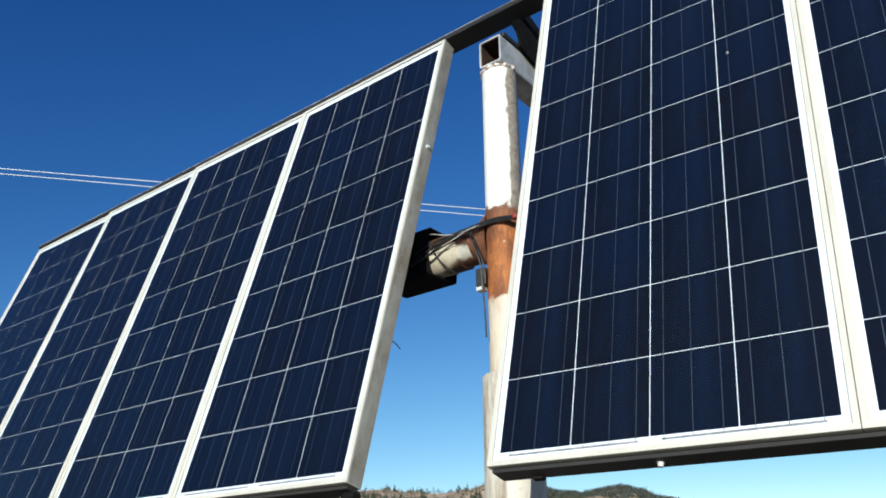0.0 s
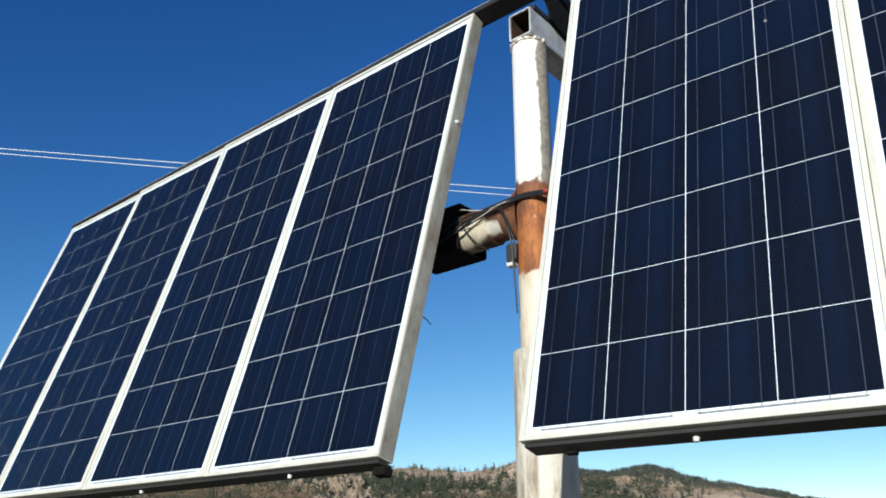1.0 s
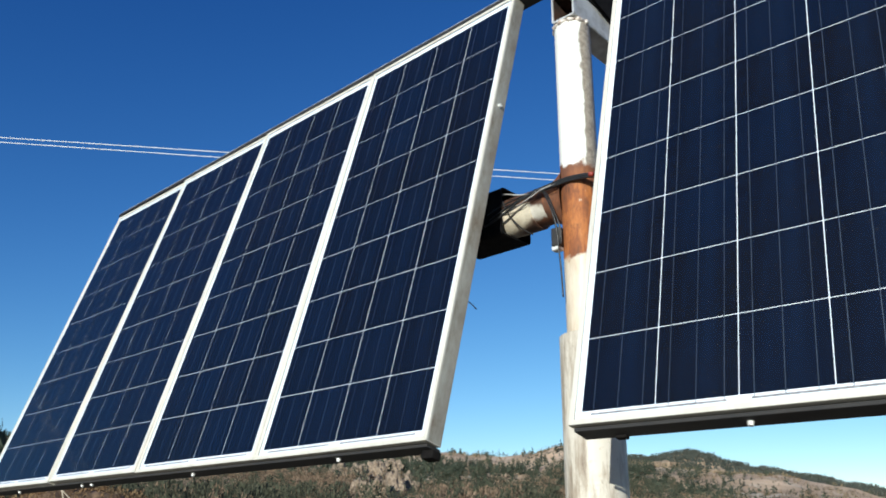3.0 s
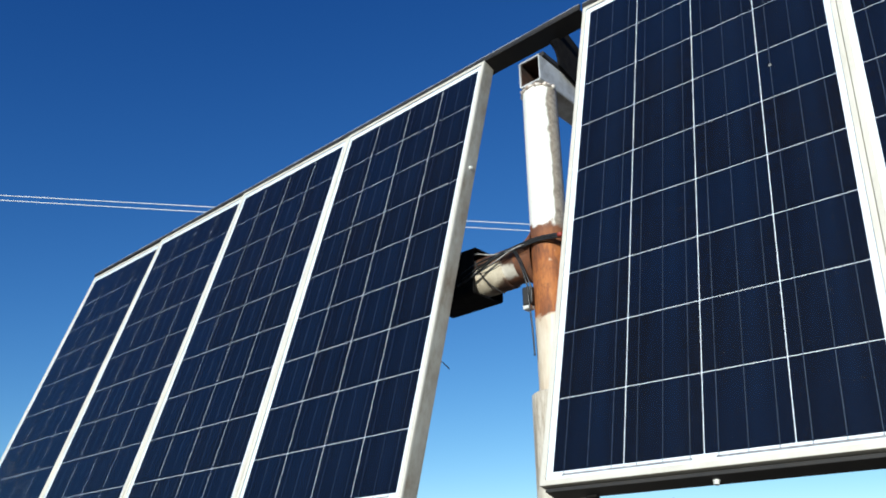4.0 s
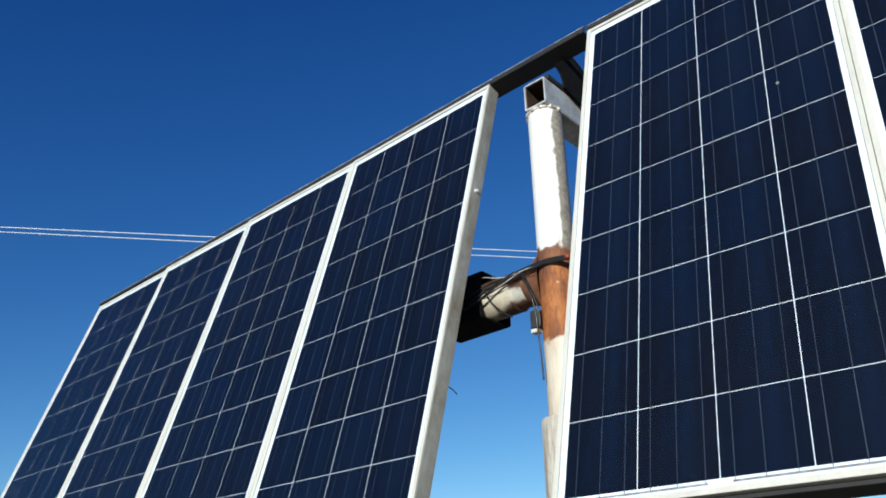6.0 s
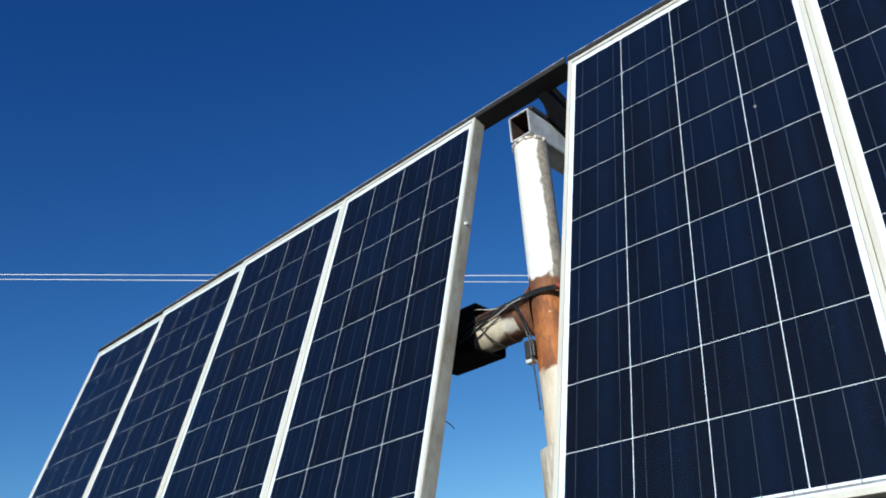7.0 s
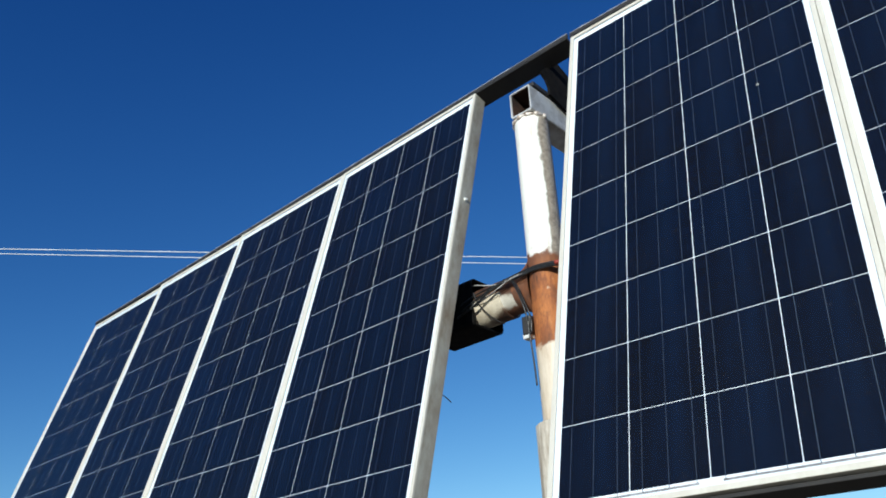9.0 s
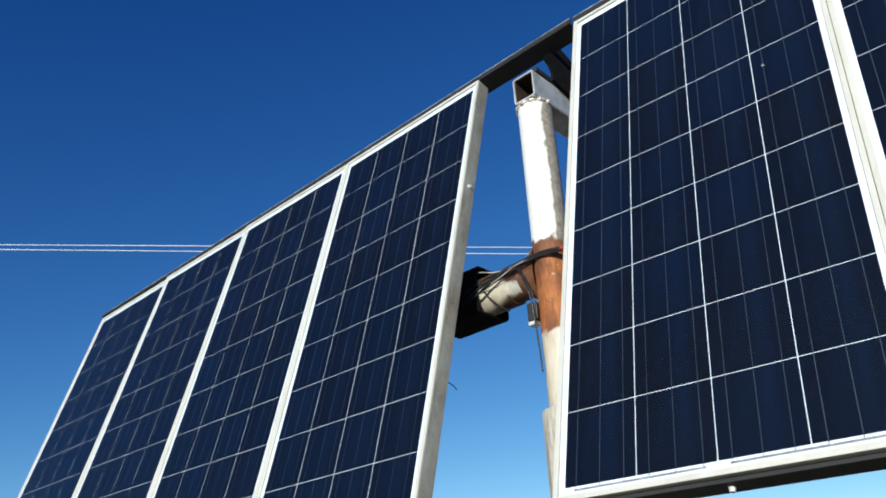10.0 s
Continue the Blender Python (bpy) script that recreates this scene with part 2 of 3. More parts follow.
def mat_tee():
    m = Mat("rusted_tee")
    big, fine = m.noise(13, 6, 0.7), m.noise(80, 5, 0.7)
    rust = m.ramp(big, [(0.32, (0.055, 0.026, 0.017)), (0.5, (0.17, 0.060, 0.022)), (0.66, (0.34, 0.12, 0.035))])
    m.set("Base Color", m.mix(m.grey(fine, 0.5, 0.75, 0.0, 0.6), rust, (0.10, 0.045, 0.022))).set("Roughness", 0.75)
    return m.bump(m.maths("ADD", big, fine), 0.4, 0.003).m


def mat_sleeve():
    m = Mat("weathered_sleeve_paint")
    tall, fine, big = m.noise(5, 7, 0.7, stretch=(4, 4, 0.6)), m.noise(60, 5, 0.7), m.noise(7, 5, 0.65)
    paint = m.ramp(tall, [(0.36, (0.19, 0.145, 0.105)), (0.46, (0.38, 0.325, 0.26)), (0.56, (0.62, 0.575, 0.50))])
    paint = m.mix(m.grey(big, 0.56, 0.72, 0.0, 0.55), paint, (0.40, 0.32, 0.24))
    m.set("Base Color", m.mix(m.grey(fine, 0.58, 0.7, 0.0, 0.5), paint, (0.24, 0.17, 0.11))).set("Roughness", 0.55)
    return m.bump(fine, 0.3, 0.003).m


def mat_galvanised():
    m = Mat("galvanised_steel")
    v = m.node("ShaderNodeTexVoronoi")
    v.inputs["Scale"].default_value = 60
    m.link(m.coord.outputs["Object"], v.inputs["Vector"])
    parts = m.node("ShaderNodeSeparateColor")
    m.link(v.outputs["Color"], parts.inputs[0])
    spangle = m.grey(parts.outputs[0], 0.0, 1.0, 0.2, 0.8)
    a = m.noise(12, 5, 0.65)
    col = m.ramp(a, [(0.3, (0.38, 0.36, 0.33)), (0.6, (0.66, 0.66, 0.65))])
    m.set("Base Color", m.mix(0.25, col, spangle, "SOFT_LIGHT")).set("Metallic", 0.3).set("Roughness", 0.42)
    return m.bump(a, 0.15, 0.002).m


def mat_plain(name, a, b, rough, scale=40.0, metal=0.0):
    m = Mat(name)
    n = m.noise(scale, 5, 0.65)
    m.set("Base Color", m.ramp(n, [(0.35, a), (0.65, b)])).set("Roughness", rough).set("Metallic", metal)
    return m.bump(n, 0.25, 0.002).m


def mat_ground():
    m = Mat("dry_hill_ground")
    big = m.noise(0.006, 8, 0.62)
    mid = m.noise(0.035, 7, 0.65)
    fine = m.noise(0.6, 6, 0.7)
    dry = m.ramp(mid, [(0.30, (0.42, 0.29, 0.18)), (0.5, (0.66, 0.48, 0.32)), (0.68, (0.76, 0.59, 0.42))])
    brush = m.ramp(fine, [(0.35, (0.14, 0.098, 0.066)), (0.6, (0.29, 0.20, 0.135))])
    col = m.mix(m.grey(big, 0.48, 0.62, 0.0, 0.7), dry, brush)
    sep = m.node("ShaderNodeSeparateXYZ")
    m.link(m.coord.outputs["Object"], sep.inputs[0])
    soil = m.ramp(m.noise(1.7, 8, 0.72), [(0.3, (0.12, 0.092, 0.062)), (0.5, (0.24, 0.19, 0.125)), (0.72, (0.36, 0.295, 0.20))])
    col = m.mix(m.grey(m.maths("MULTIPLY", m.maths("ADD", sep.outputs[2], m.maths("MULTIPLY", mid, 4.0)), 0.1), 0.35, 0.75), soil, col)
    rock = m.grey(m.noise(0.02, 9, 0.7, shift=(40, 9, 3)), 0.57, 0.64, 0.0, 0.75)
    col = m.mix(rock, col, (0.62, 0.54, 0.43))
    col = m.mix(m.grey(fine, 0.48, 0.75, 0.0, 0.30), col, (0.17, 0.14, 0.085))
    m.set("Base Color", col).set("Roughness", 0.95).set("Specular IOR Level", 0.1)
    return m.bump(fine, 0.2, 0.3).m


def mat_leaf(name, a, b, c):
    m = Mat(name)
    geo = m.node("ShaderNodeNewGeometry")
    n = m.noise(2.0, 4)
    col = m.ramp(geo.outputs["Random Per Island"], [(0.0, a), (0.5, b), (1.0, c)])
    m.set("Base Color", m.mix(m.grey(n, 0.3, 0.7, 0.0, 0.45), col, tuple(0.45 * q for q in b))).set("Roughness", 0.85)
    m.set("Specular IOR Level", 0.15)
    return m.m


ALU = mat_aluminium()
CELL = mat_cell()
SHEET = mat_backsheet()
RIBBON = mat_ribbon("busbar_ribbon", (0.15, 0.185, 0.25), 1.0)
CONNECT = mat_ribbon("connector_ribbon", (0.34, 0.34, 0.36), 0.0)
GLASS = mat_glass()
CLEAR = mat_clear()
STEEL = mat_dark_steel()
BLACK = mat_black_paint()
POLE = mat_pole()
ARM = mat_arm()
TEE = mat_tee()
ARM_DARK = mat_plain("dark_rust", (0.018, 0.012, 0.010), (0.075, 0.034, 0.020), 0.8, 14)
COLLAR = mat_collar()
SLEEVE = mat_sleeve()
GALV = mat_galvanised()
BOLT = mat_plain("zinc_bolt", (0.62, 0.62, 0.60), (0.82, 0.82, 0.80), 0.4, 60, 0.2)
CABLE = mat_plain("black_cable", (0.012, 0.012, 0.012), (0.03, 0.03, 0.03), 0.28)
# pale tone of the glints along the black cables
CABLE_GLINT = mat_plain("cable_glint", (0.10, 0.095, 0.09), (0.62, 0.60, 0.58), 0.4, 26)
MATTE = mat_plain("flat_black_paint", (0.005, 0.005, 0.006), (0.014, 0.012, 0.011), 0.9)
MATTE.node_tree.nodes["Principled BSDF"].inputs["Specular IOR Level"].default_value = 0.1
TAPE = mat_plain("red_tape", (0.20, 0.028, 0.02), (0.32, 0.05, 0.03), 0.5)
WELD = mat_plain("weld_bead", (0.36, 0.26, 0.20), (0.80, 0.76, 0.72), 0.45, 90, 0.3)
WIRE = mat_plain("aluminium_conductor", (0.68, 0.70, 0.73), (0.80, 0.82, 0.85), 0.5, 5)
RIM = mat_plain("rubbed_steel_glint", (0.13, 0.14, 0.155), (0.56, 0.58, 0.61), 0.5, 22, 0.3)
GROUND = mat_ground()
# needle colours lifted towards grey for distance haze, more so on the far ridge
CONIFER = mat_leaf("conifer_needles", (0.048, 0.060, 0.042), (0.070, 0.083, 0.057), (0.105, 0.115, 0.080))
HAZY_CONIFER = mat_leaf("hazy_ridge_needles", (0.085, 0.100, 0.085), (0.105, 0.118, 0.098), (0.12, 0.12, 0.10))
BARE = mat_leaf("bare_twigs", (0.105, 0.074, 0.050), (0.185, 0.130, 0.086), (0.29, 0.21, 0.145))
OLIVE = mat_leaf("olive_leaves", (0.042, 0.047, 0.032), (0.062, 0.066, 0.043), (0.095, 0.092, 0.06))
REED = mat_leaf("yellow_brush", (0.19, 0.155, 0.085), (0.31, 0.26, 0.15), (0.44, 0.375, 0.23))
ROCK = mat_plain("brown_outcrop", (0.05, 0.028, 0.016), (0.24, 0.15, 0.085), 0.9, 2.2)
PALE = mat_plain("pale_dead_wood", (0.40, 0.33, 0.24), (0.58, 0.50, 0.38), 0.8, 20)
BOULDER = mat_plain("pale_boulder", (0.34, 0.29, 0.22), (0.58, 0.53, 0.45), 0.9, 9)
CLIFF = mat_plain("weathered_cliff", (0.12, 0.088, 0.062), (0.34, 0.265, 0.19), 0.95, 0.5)


# ---- mesh helpers ----
def mesh_of(name, bm, materials, smooth=False):
    bmesh.ops.recalc_face_normals(bm, faces=bm.faces)
    me = bpy.data.meshes.new(name)
    bm.to_mesh(me)
    bm.free()
    for m in materials if isinstance(materials, (list, tuple)) else [materials]:
        me.materials.append(m)
    if smooth:
        me.polygons.foreach_set("use_smooth", [True] * len(me.polygons))
    return me


def part(name, bm, material, parent, label="", smooth=False, at=None):
    """One mesh object under a thing or a part."""
    ob = new(name, mesh_of(name, bm, material, smooth))
    ob.parent = parent
    if at is not None:
        ob.matrix_local = at
    if label:
        tagged(ob, label)
    return ob


def thing(name, m, label, category, group="", kind=""):
    ob = new(name)
    ob.empty_display_size = 0.1
    ob.matrix_world = m
    return tagged(ob, label, category, group, kind)


def box(bm, x0, x1, y0, y1, z0, z1, bevel=0.0):
    made = bmesh.ops.create_cube(bm, size=1.0)["verts"]
    for v in made:
        v.co = Vector((x0 + (v.co.x + 0.5) * (x1 - x0), y0 + (v.co.y + 0.5) * (y1 - y0), z0 + (v.co.z + 0.5) * (z1 - z0)))
    if bevel:
        edges = list({e for v in made for e in v.link_edges})
        bmesh.ops.bevel(bm, geom=edges, offset=bevel, segments=2, affect="EDGES", profile=0.5)


def boxed(*a, bevel=0.0):
    bm = bmesh.new()
    box(bm, *a, bevel=bevel)
    return bm


def pipe(r, wall, length, n=48, caps=True):
    """A hollow pipe along +z from 0."""
    bm = bmesh.new()
    rings = []
    ch = min(0.003, wall * 0.4)
    for rad, z in ((r - ch, 0), (r, ch), (r, length - ch), (r - ch, length), (r - wall, length), (r - wall, 0)):
        rings.append([bm.verts.new((rad * math.cos(2 * math.pi * i / n), rad * math.sin(2 * math.pi * i / n), z)) for i in range(n)])
    for a, b in zip(rings, rings[1:] + rings[:1]):
        for i in range(n):
            bm.faces.new((a[i], a[(i + 1) % n], b[(i + 1) % n], b[i]))
    return bm


def square_tube(w, h, wall, length, r=0.006):
    """A hollow square tube along +y from 0, centred in x and z."""
    def outline(a, b, rad):
        pts = []
        for cx, cz, a0 in ((a / 2 - rad, b / 2 - rad, 0), (-a / 2 + rad, b / 2 - rad, 90), (-a / 2 + rad, -b / 2 + rad, 180), (a / 2 - rad, -b / 2 + rad, 270)):
            for k in range(4):
                q = radians(a0 + 30 * k)
                pts.append((cx + rad * math.cos(q), cz + rad * math.sin(q)))
        return pts
    bm = bmesh.new()
    out, inn = outline(w, h, r), outline(w - 2 * wall, h - 2 * wall, max(r - wall, 0.002))
    rings = [[bm.verts.new((x, y, z)) for x, z in ring] for ring, y in ((out, 0), (out, length), (inn, length), (inn, 0))]
    n = len(out)
    for a, b in zip(rings, rings[1:] + rings[:1]):
        for i in range(n):
            bm.faces.new((a[i], a[(i + 1) % n], b[(i + 1) % n], b[i]))
    return bm


def tube_along(points, r, n=8, closed_ends=True):
    """A round rod swept along points."""
    bm = bmesh.new()
    pts = [Vector(p) for p in points]
    rings = []
    for i, p in enumerate(pts):
        d = (pts[min(i + 1, len(pts) - 1)] - pts[max(i - 1, 0)]).normalized()
        u = d.orthogonal().normalized() if not rings else (u - d * u.dot(d)).normalized()
        w = d.cross(u)
        rad = r(i / (len(pts) - 1)) if callable(r) else r
        rings.append([bm.verts.new(p + (u * math.cos(2 * math.pi * k / n) + w * math.sin(2 * math.pi * k / n)) * rad) for k in range(n)])
    for a, b in zip(rings, rings[1:]):
        for i in range(n):
            bm.faces.new((a[i], a[(i + 1) % n], b[(i + 1) % n], b[i]))
    if closed_ends:
        bm.faces.new(rings[0])
        bm.faces.new(rings[-1])
    return bm


def smooth_path(ctrl, n=40):
    """A Catmull-Rom run through the control points."""
    c = [Vector(p) for p in ctrl]
    c = [c[0] * 2 - c[1]] + c + [c[-1] * 2 - c[-2]]
    out = []
    for i in range(n + 1):
        s = i / n * (len(c) - 3)
        k = min(int(s), len(c) - 4)
        f = s - k
        a, b, d, e = c[k:k + 4]
        out.append(0.5 * ((2 * b) + (d - a) * f + (2 * a - 5 * b + 4 * d - e) * f * f + (3 * b - a - 3 * d + e) * f ** 3))
    return out


# ---- the land: one sheet to the horizon ----
EYE = Vector((1.32, -1.31, 1.6))
SKYLINE = [(-180, 4), (-120, 5.5), (-90, 6.6), (-72, 6.6), (-58, 6.6), (-48, 7.0), (-43.2, 6.95), (-41, 6.68), (-39.5, 6.72), (-37, 6.95), (-35.3, 7.5),
           (-33.5, 7.1), (-31, 6.2), (-28.5, 6.15), (-26.5, 5.9), (-24.5, 5.6), (-21.5, 5.4), (-18, 4.6), (-15, 3.7), (-8, 3.0), (20, 2.0), (90, 1.5), (150, 2.5), (180, 4)]
FARLINE = [(-180, 2), (-60, 5), (-40, 6.2), (-32, 6.7), (-30.5, 6.5), (-29.2, 6.3), (-27.8, 6.45), (-26.4, 6.6), (-25.2, 6.35), (-24.2, 5.9), (-22.5, 5.5), (-19.5, 5.05), (-17, 4.5),
           (-14, 3.9), (-8, 2.9), (30, 2), (180, 2)]


def along(table, a):
    for (a0, v0), (a1, v1) in zip(table, table[1:]):
        if a0 <= a <= a1:
            f = (a - a0) / (a1 - a0)
            f = f * f * (3 - 2 * f) * 0.5 + f * 0.5
            return v0 + (v1 - v0) * f
    return table[-1][1]


def fbm(x, y, s, octaves=5):
    return noise.fractal((x * s, y * s, 7.3), 1.0, 2.1, octaves)


def ease(a, b, x):
    f = min(max((x - a) / (b - a), 0), 1)
    return f * f * (3 - 2 * f)


def land(x, y):
    dx, dy = x - EYE.x, y - EYE.y
    r = math.hypot(dx, dy)
    if r < 25:
        return 0.0
    az = math.degrees(math.atan2(dx, dy))
    near = r * math.tan(radians(along(SKYLINE, az))) * (ease(40, 760, r) ** 0.62 if r < 760 else 1)
    if r > 760:
        near = 760 * math.tan(radians(along(SKYLINE, az))) * (1 - 0.55 * ease(760, 1250, r))
    far = 1500 * math.tan(radians(along(FARLINE, az))) * (ease(950, 1500, r) if r < 1500 else 1 - 0.4 * ease(1500, 2600, r))
    h = max(near, far)
    rough = fbm(x, y, 0.011) * min(r * 0.010, 9) * (1 - 0.8 * ease(640, 760, r) * (1 - ease(760, 900, r))) + fbm(x, y, 0.05, 4) * min(r * 0.003, 1.8)
    return h * (1 - ease(1.0, 1.1, r / 2600) * 0.5) + rough * ease(40, 160, r)


def build_ground():
    bm = bmesh.new()
    radii = [2, 6, 14, 25, 40, 60] + [60 * (4900 / 60) ** (k / 90) for k in range(1, 91)]
    angles = []
    a = -180.0
    while a < 180:
        angles.append(a)
        a += 0.45 if -80 <= a < -8 else 3.0
    centre = bm.verts.new((EYE.x, EYE.y, 0))
    rings = []
    for r in radii:
        ring = []
        for a in angles:
            x, y = EYE.x + r * math.sin(radians(a)), EYE.y + r * math.cos(radians(a))
            ring.append(bm.verts.new((x, y, land(x, y))))
        rings.append(ring)
    n = len(angles)
    for i in range(n):
        bm.faces.new((centre, rings[0][(i + 1) % n], rings[0][i]))
    for a, b in zip(rings, rings[1:]):
        for i in range(n):
            bm.faces.new((a[i], a[(i + 1) % n], b[(i + 1) % n], b[i]))
    ob = new("ground", mesh_of("ground", bm, GROUND, True))
    tagged(ob, "dry tan grassland rising to rocky brush-covered hills", "ground", kind="structure")


build_ground()


# ---- the tilted array: local x along the row, y away from the viewer, z up the slope ----
BASE, LEAN_BACK = 1.84, -14.0
ARRAY = pose(0, 0, BASE, LEAN_BACK, 0, 0)
WING = ARRAY @ pose(0.381, 0.0088, 0, 0, 0, 1.98)      # the second wing is turned by two degrees
PW, PH, PD = 0.681, 1.4988, 0.050
PITCH_X, PITCH_Z, CELL_X, CELL_Z = 0.158, 0.1602, 0.1562, 0.1587
MARGIN_X, MARGIN_Z = (PW - 4 * PITCH_X) / 2, 0.027


def frame_mesh(wide=0.0):
    """A mitred aluminium extrusion round the panel."""
    profile = [(0.0, 0.0007), (0.0007, 0.0), (0.0105, 0.0), (0.0115, 0.0010), (0.0115, 0.0032), (0.0030, 0.0036), (0.0030, PD - 0.002), (0.026, PD - 0.002), (0.026, PD), (0.0, PD)]
    bm = bmesh.new()
    loops = []
    for i, y in profile:
        loops.append([bm.verts.new(p) for p in ((i, y, i), (PW - i + (wide if i < 0.002 else 0), y, i), (PW - i + (wide if i < 0.002 else 0), y, PH - i), (i, y, PH - i))])
    for a, b in zip(loops, loops[1:] + loops[:1]):
        for k in range(4):
            bm.faces.new((a[k], a[(k + 1) % 4], b[(k + 1) % 4], b[k]))
    return bm


def cell_mesh():
    bm = bmesh.new()
    c = 0.0012
    pts = [(c, 0), (CELL_X - c, 0), (CELL_X, c), (CELL_X, CELL_Z - c), (CELL_X - c, CELL_Z), (c, CELL_Z), (0, CELL_Z - c), (0, c)]
    f = [bm.verts.new((x, 0.0, z)) for x, z in pts]
    b = [bm.verts.new((x, 0.0002, z)) for x, z in pts]
    bm.faces.new(f)
    bm.faces.new(b)
    for i in range(8):
        bm.faces.new((f[i], f[(i + 1) % 8], b[(i + 1) % 8], b[i]))
    return bm


def build_panel():
    p = thing("solar_panel", ARRAY, "blue polycrystalline solar panel in a silver aluminium frame", "solar panel", "panels of the array")
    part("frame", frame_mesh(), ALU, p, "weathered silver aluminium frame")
    part("backsheet", boxed(0.0032, PW - 0.0032, 0.0059, 0.0085, 0.0032, PH - 0.0032), SHEET, p, "white backsheet behind the cells")
    g = bmesh.new()
    box(g, 0.0034, PW - 0.0034, 0.0036, 0.0050, 0.0034, PH - 0.0034)
    for f in g.faces:
        f.material_index = 0 if f.calc_center_median().y < 0.0037 else 1
    part("glass", g, [GLASS, CLEAR], p, "clear front glass with a thin film of dust")
    cell = mesh_of("cell", cell_mesh(), CELL)
    for c in range(4):
        for r in range(9):
            o = new("cell", cell)
            o.parent = p
            o.matrix_local = pose(MARGIN_X + c * PITCH_X + (PITCH_X - CELL_X) / 2, 0.0056, MARGIN_Z + r * PITCH_Z + (PITCH_Z - CELL_Z) / 2)
    z0, z1 = MARGIN_Z - 0.006, MARGIN_Z + 9 * PITCH_Z + 0.004
    rb = bmesh.new()
    box(rb, -0.00065, 0.00065, 0.0, 0.0002, z0, z1)
    ribbon = mesh_of("ribbon", rb, RIBBON)
    for c in range(4):
        for k in range(3):
            o = new("ribbon", ribbon)
            o.parent = p
            o.matrix_local = pose(MARGIN_X + (c + (k + 0.5) / 3) * PITCH_X, 0.0055, 0)
    for x0, x1 in ((0, 2), (2, 4)):
        part("connector", boxed(MARGIN_X + x0 * PITCH_X + 0.022, MARGIN_X + x1 * PITCH_X - 0.022, 0.0055, 0.00585, MARGIN_Z - 0.0085, MARGIN_Z - 0.0045), CONNECT, p, "flat grey connector strip")
    jb = boxed(PW / 2 - 0.06, PW / 2 + 0.06, 0.0087, 0.030, PH - 0.20, PH - 0.10, bevel=0.004)
    part("junction_box", jb, BLACK, p, "black plastic junction box")
    return p


first = build_panel()
CELL_DEPTH = -0.0028
first.matrix_world = ARRAY @ pose(-0.0012 - PW, CELL_DEPTH, 0)
LEFT = ARRAY @ pose(-0.0012 - PW, CELL_DEPTH, 0, 0, 0, 0.53)     # the row bends and twists a little along its length
L_GAP, R_GAP = 0.0044, 0.0015
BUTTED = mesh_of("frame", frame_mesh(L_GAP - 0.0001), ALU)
for k, drop in ((1, 0.0), (2, 0.0), (3, -0.006)):
    twist = -0.61 * ((k - 0.5) * (PW + L_GAP))
    panel = copy_thing(first, LEFT @ pose(-k * (PW + L_GAP), 0, 0.75 + drop, twist, 0, 0) @ pose(0, 0, -0.75))
    for child in panel.children:
        if child.name.startswith("frame"):
            child.data = BUTTED                # frames that close up against the next one
RIGHT = WING @ pose(0.0012, CELL_DEPTH, 0)
for k in range(2):
    copy_thing(first, RIGHT @ pose(k * (PW + R_GAP), 0, 0))


# ---- the rack of dark steel that carries the panels ----
def angle_rail(x0, x1, up):
    """A steel angle along x: a flat leg across the panel edges and a lip or a leg behind."""
    bm = bmesh.new()
    if up:
        box(bm, x0, x1, -0.003, 0.062, PH + 0.0015, PH + 0.0075, bevel=0.0015)
        lip = bmesh.ops.create_cube(bm, size=1.0)["verts"]
        for v in lip:
            far = v.co.x < 0
            top = PH + (0.016 if far and x0 < -1 else 0.024)
            v.co = Vector((x0 if far else x1, -0.0035 if v.co.y < 0 else 0.0035, top if v.co.z > 0 else PH + 0.0078))
    else:
        box(bm, x0, x1, 0.0095, 0.056, -0.0095, -0.0015, bevel=0.0015)
        box(bm, x0 + (0 if x0 < -1 else 0.05), x1 - (0.06 if x0 < -1 else 0), 0.0503, 0.0558, -0.0012, 0.048, bevel=0.0015)
    return bm


def rim_glint(x0, x1):
    """A pale strip along the lip of a top rail, for the highlight on its rubbed edge."""
    bm = bmesh.new()
    for v in bmesh.ops.create_cube(bm, size=1.0)["verts"]:
        far = v.co.x < 0
        top = PH + (0.016 if far and x0 < -1 else 0.024)
        v.co = Vector((x0 + 0.001 if far else x1 - 0.001, -0.0037 if v.co.y < 0 else 0.0030, top + (0.0028 if v.co.z > 0 else -0.0003)))
    return bm


rack = thing("panel_rack", ARRAY, "dark rusty steel rack holding the solar panels", "rack")
LEN_L, LEN_R = 4 * PW + 3 * L_GAP, 2 * PW + R_GAP
to_left = pose(-0.0012 - PW, 0, 0, 0, 0, 0.25)
to_wing = pose(0.3847, 0.0088, 0, 0, 0, 1.98)
part("top_rail", angle_rail(PW - LEN_L - 0.01, PW + 0.372, True), STEEL, rack, "dark steel angle along the panel tops", at=to_left)
part("rim", rim_glint(PW - LEN_L - 0.01, PW + 0.372), RIM, rack, "pale strip for the highlight along the rubbed rail edge", at=to_left)
part("bottom_rail", angle_rail(PW - LEN_L - 0.01, PW - 0.010, False), STEEL, rack, "dark steel angle under the panels", at=to_left)
part("top_rail", angle_rail(-0.006, LEN_R + 0.01, True), STEEL, rack, "dark steel angle along the panel tops", at=to_wing)
part("rim", rim_glint(-0.006, LEN_R + 0.01), RIM, rack, "pale strip for the highlight along the rubbed rail edge", at=to_wing)
part("bottom_rail", angle_rail(0.004, LEN_R + 0.01, False), STEEL, rack, "dark steel angle under the panels", at=to_wing)
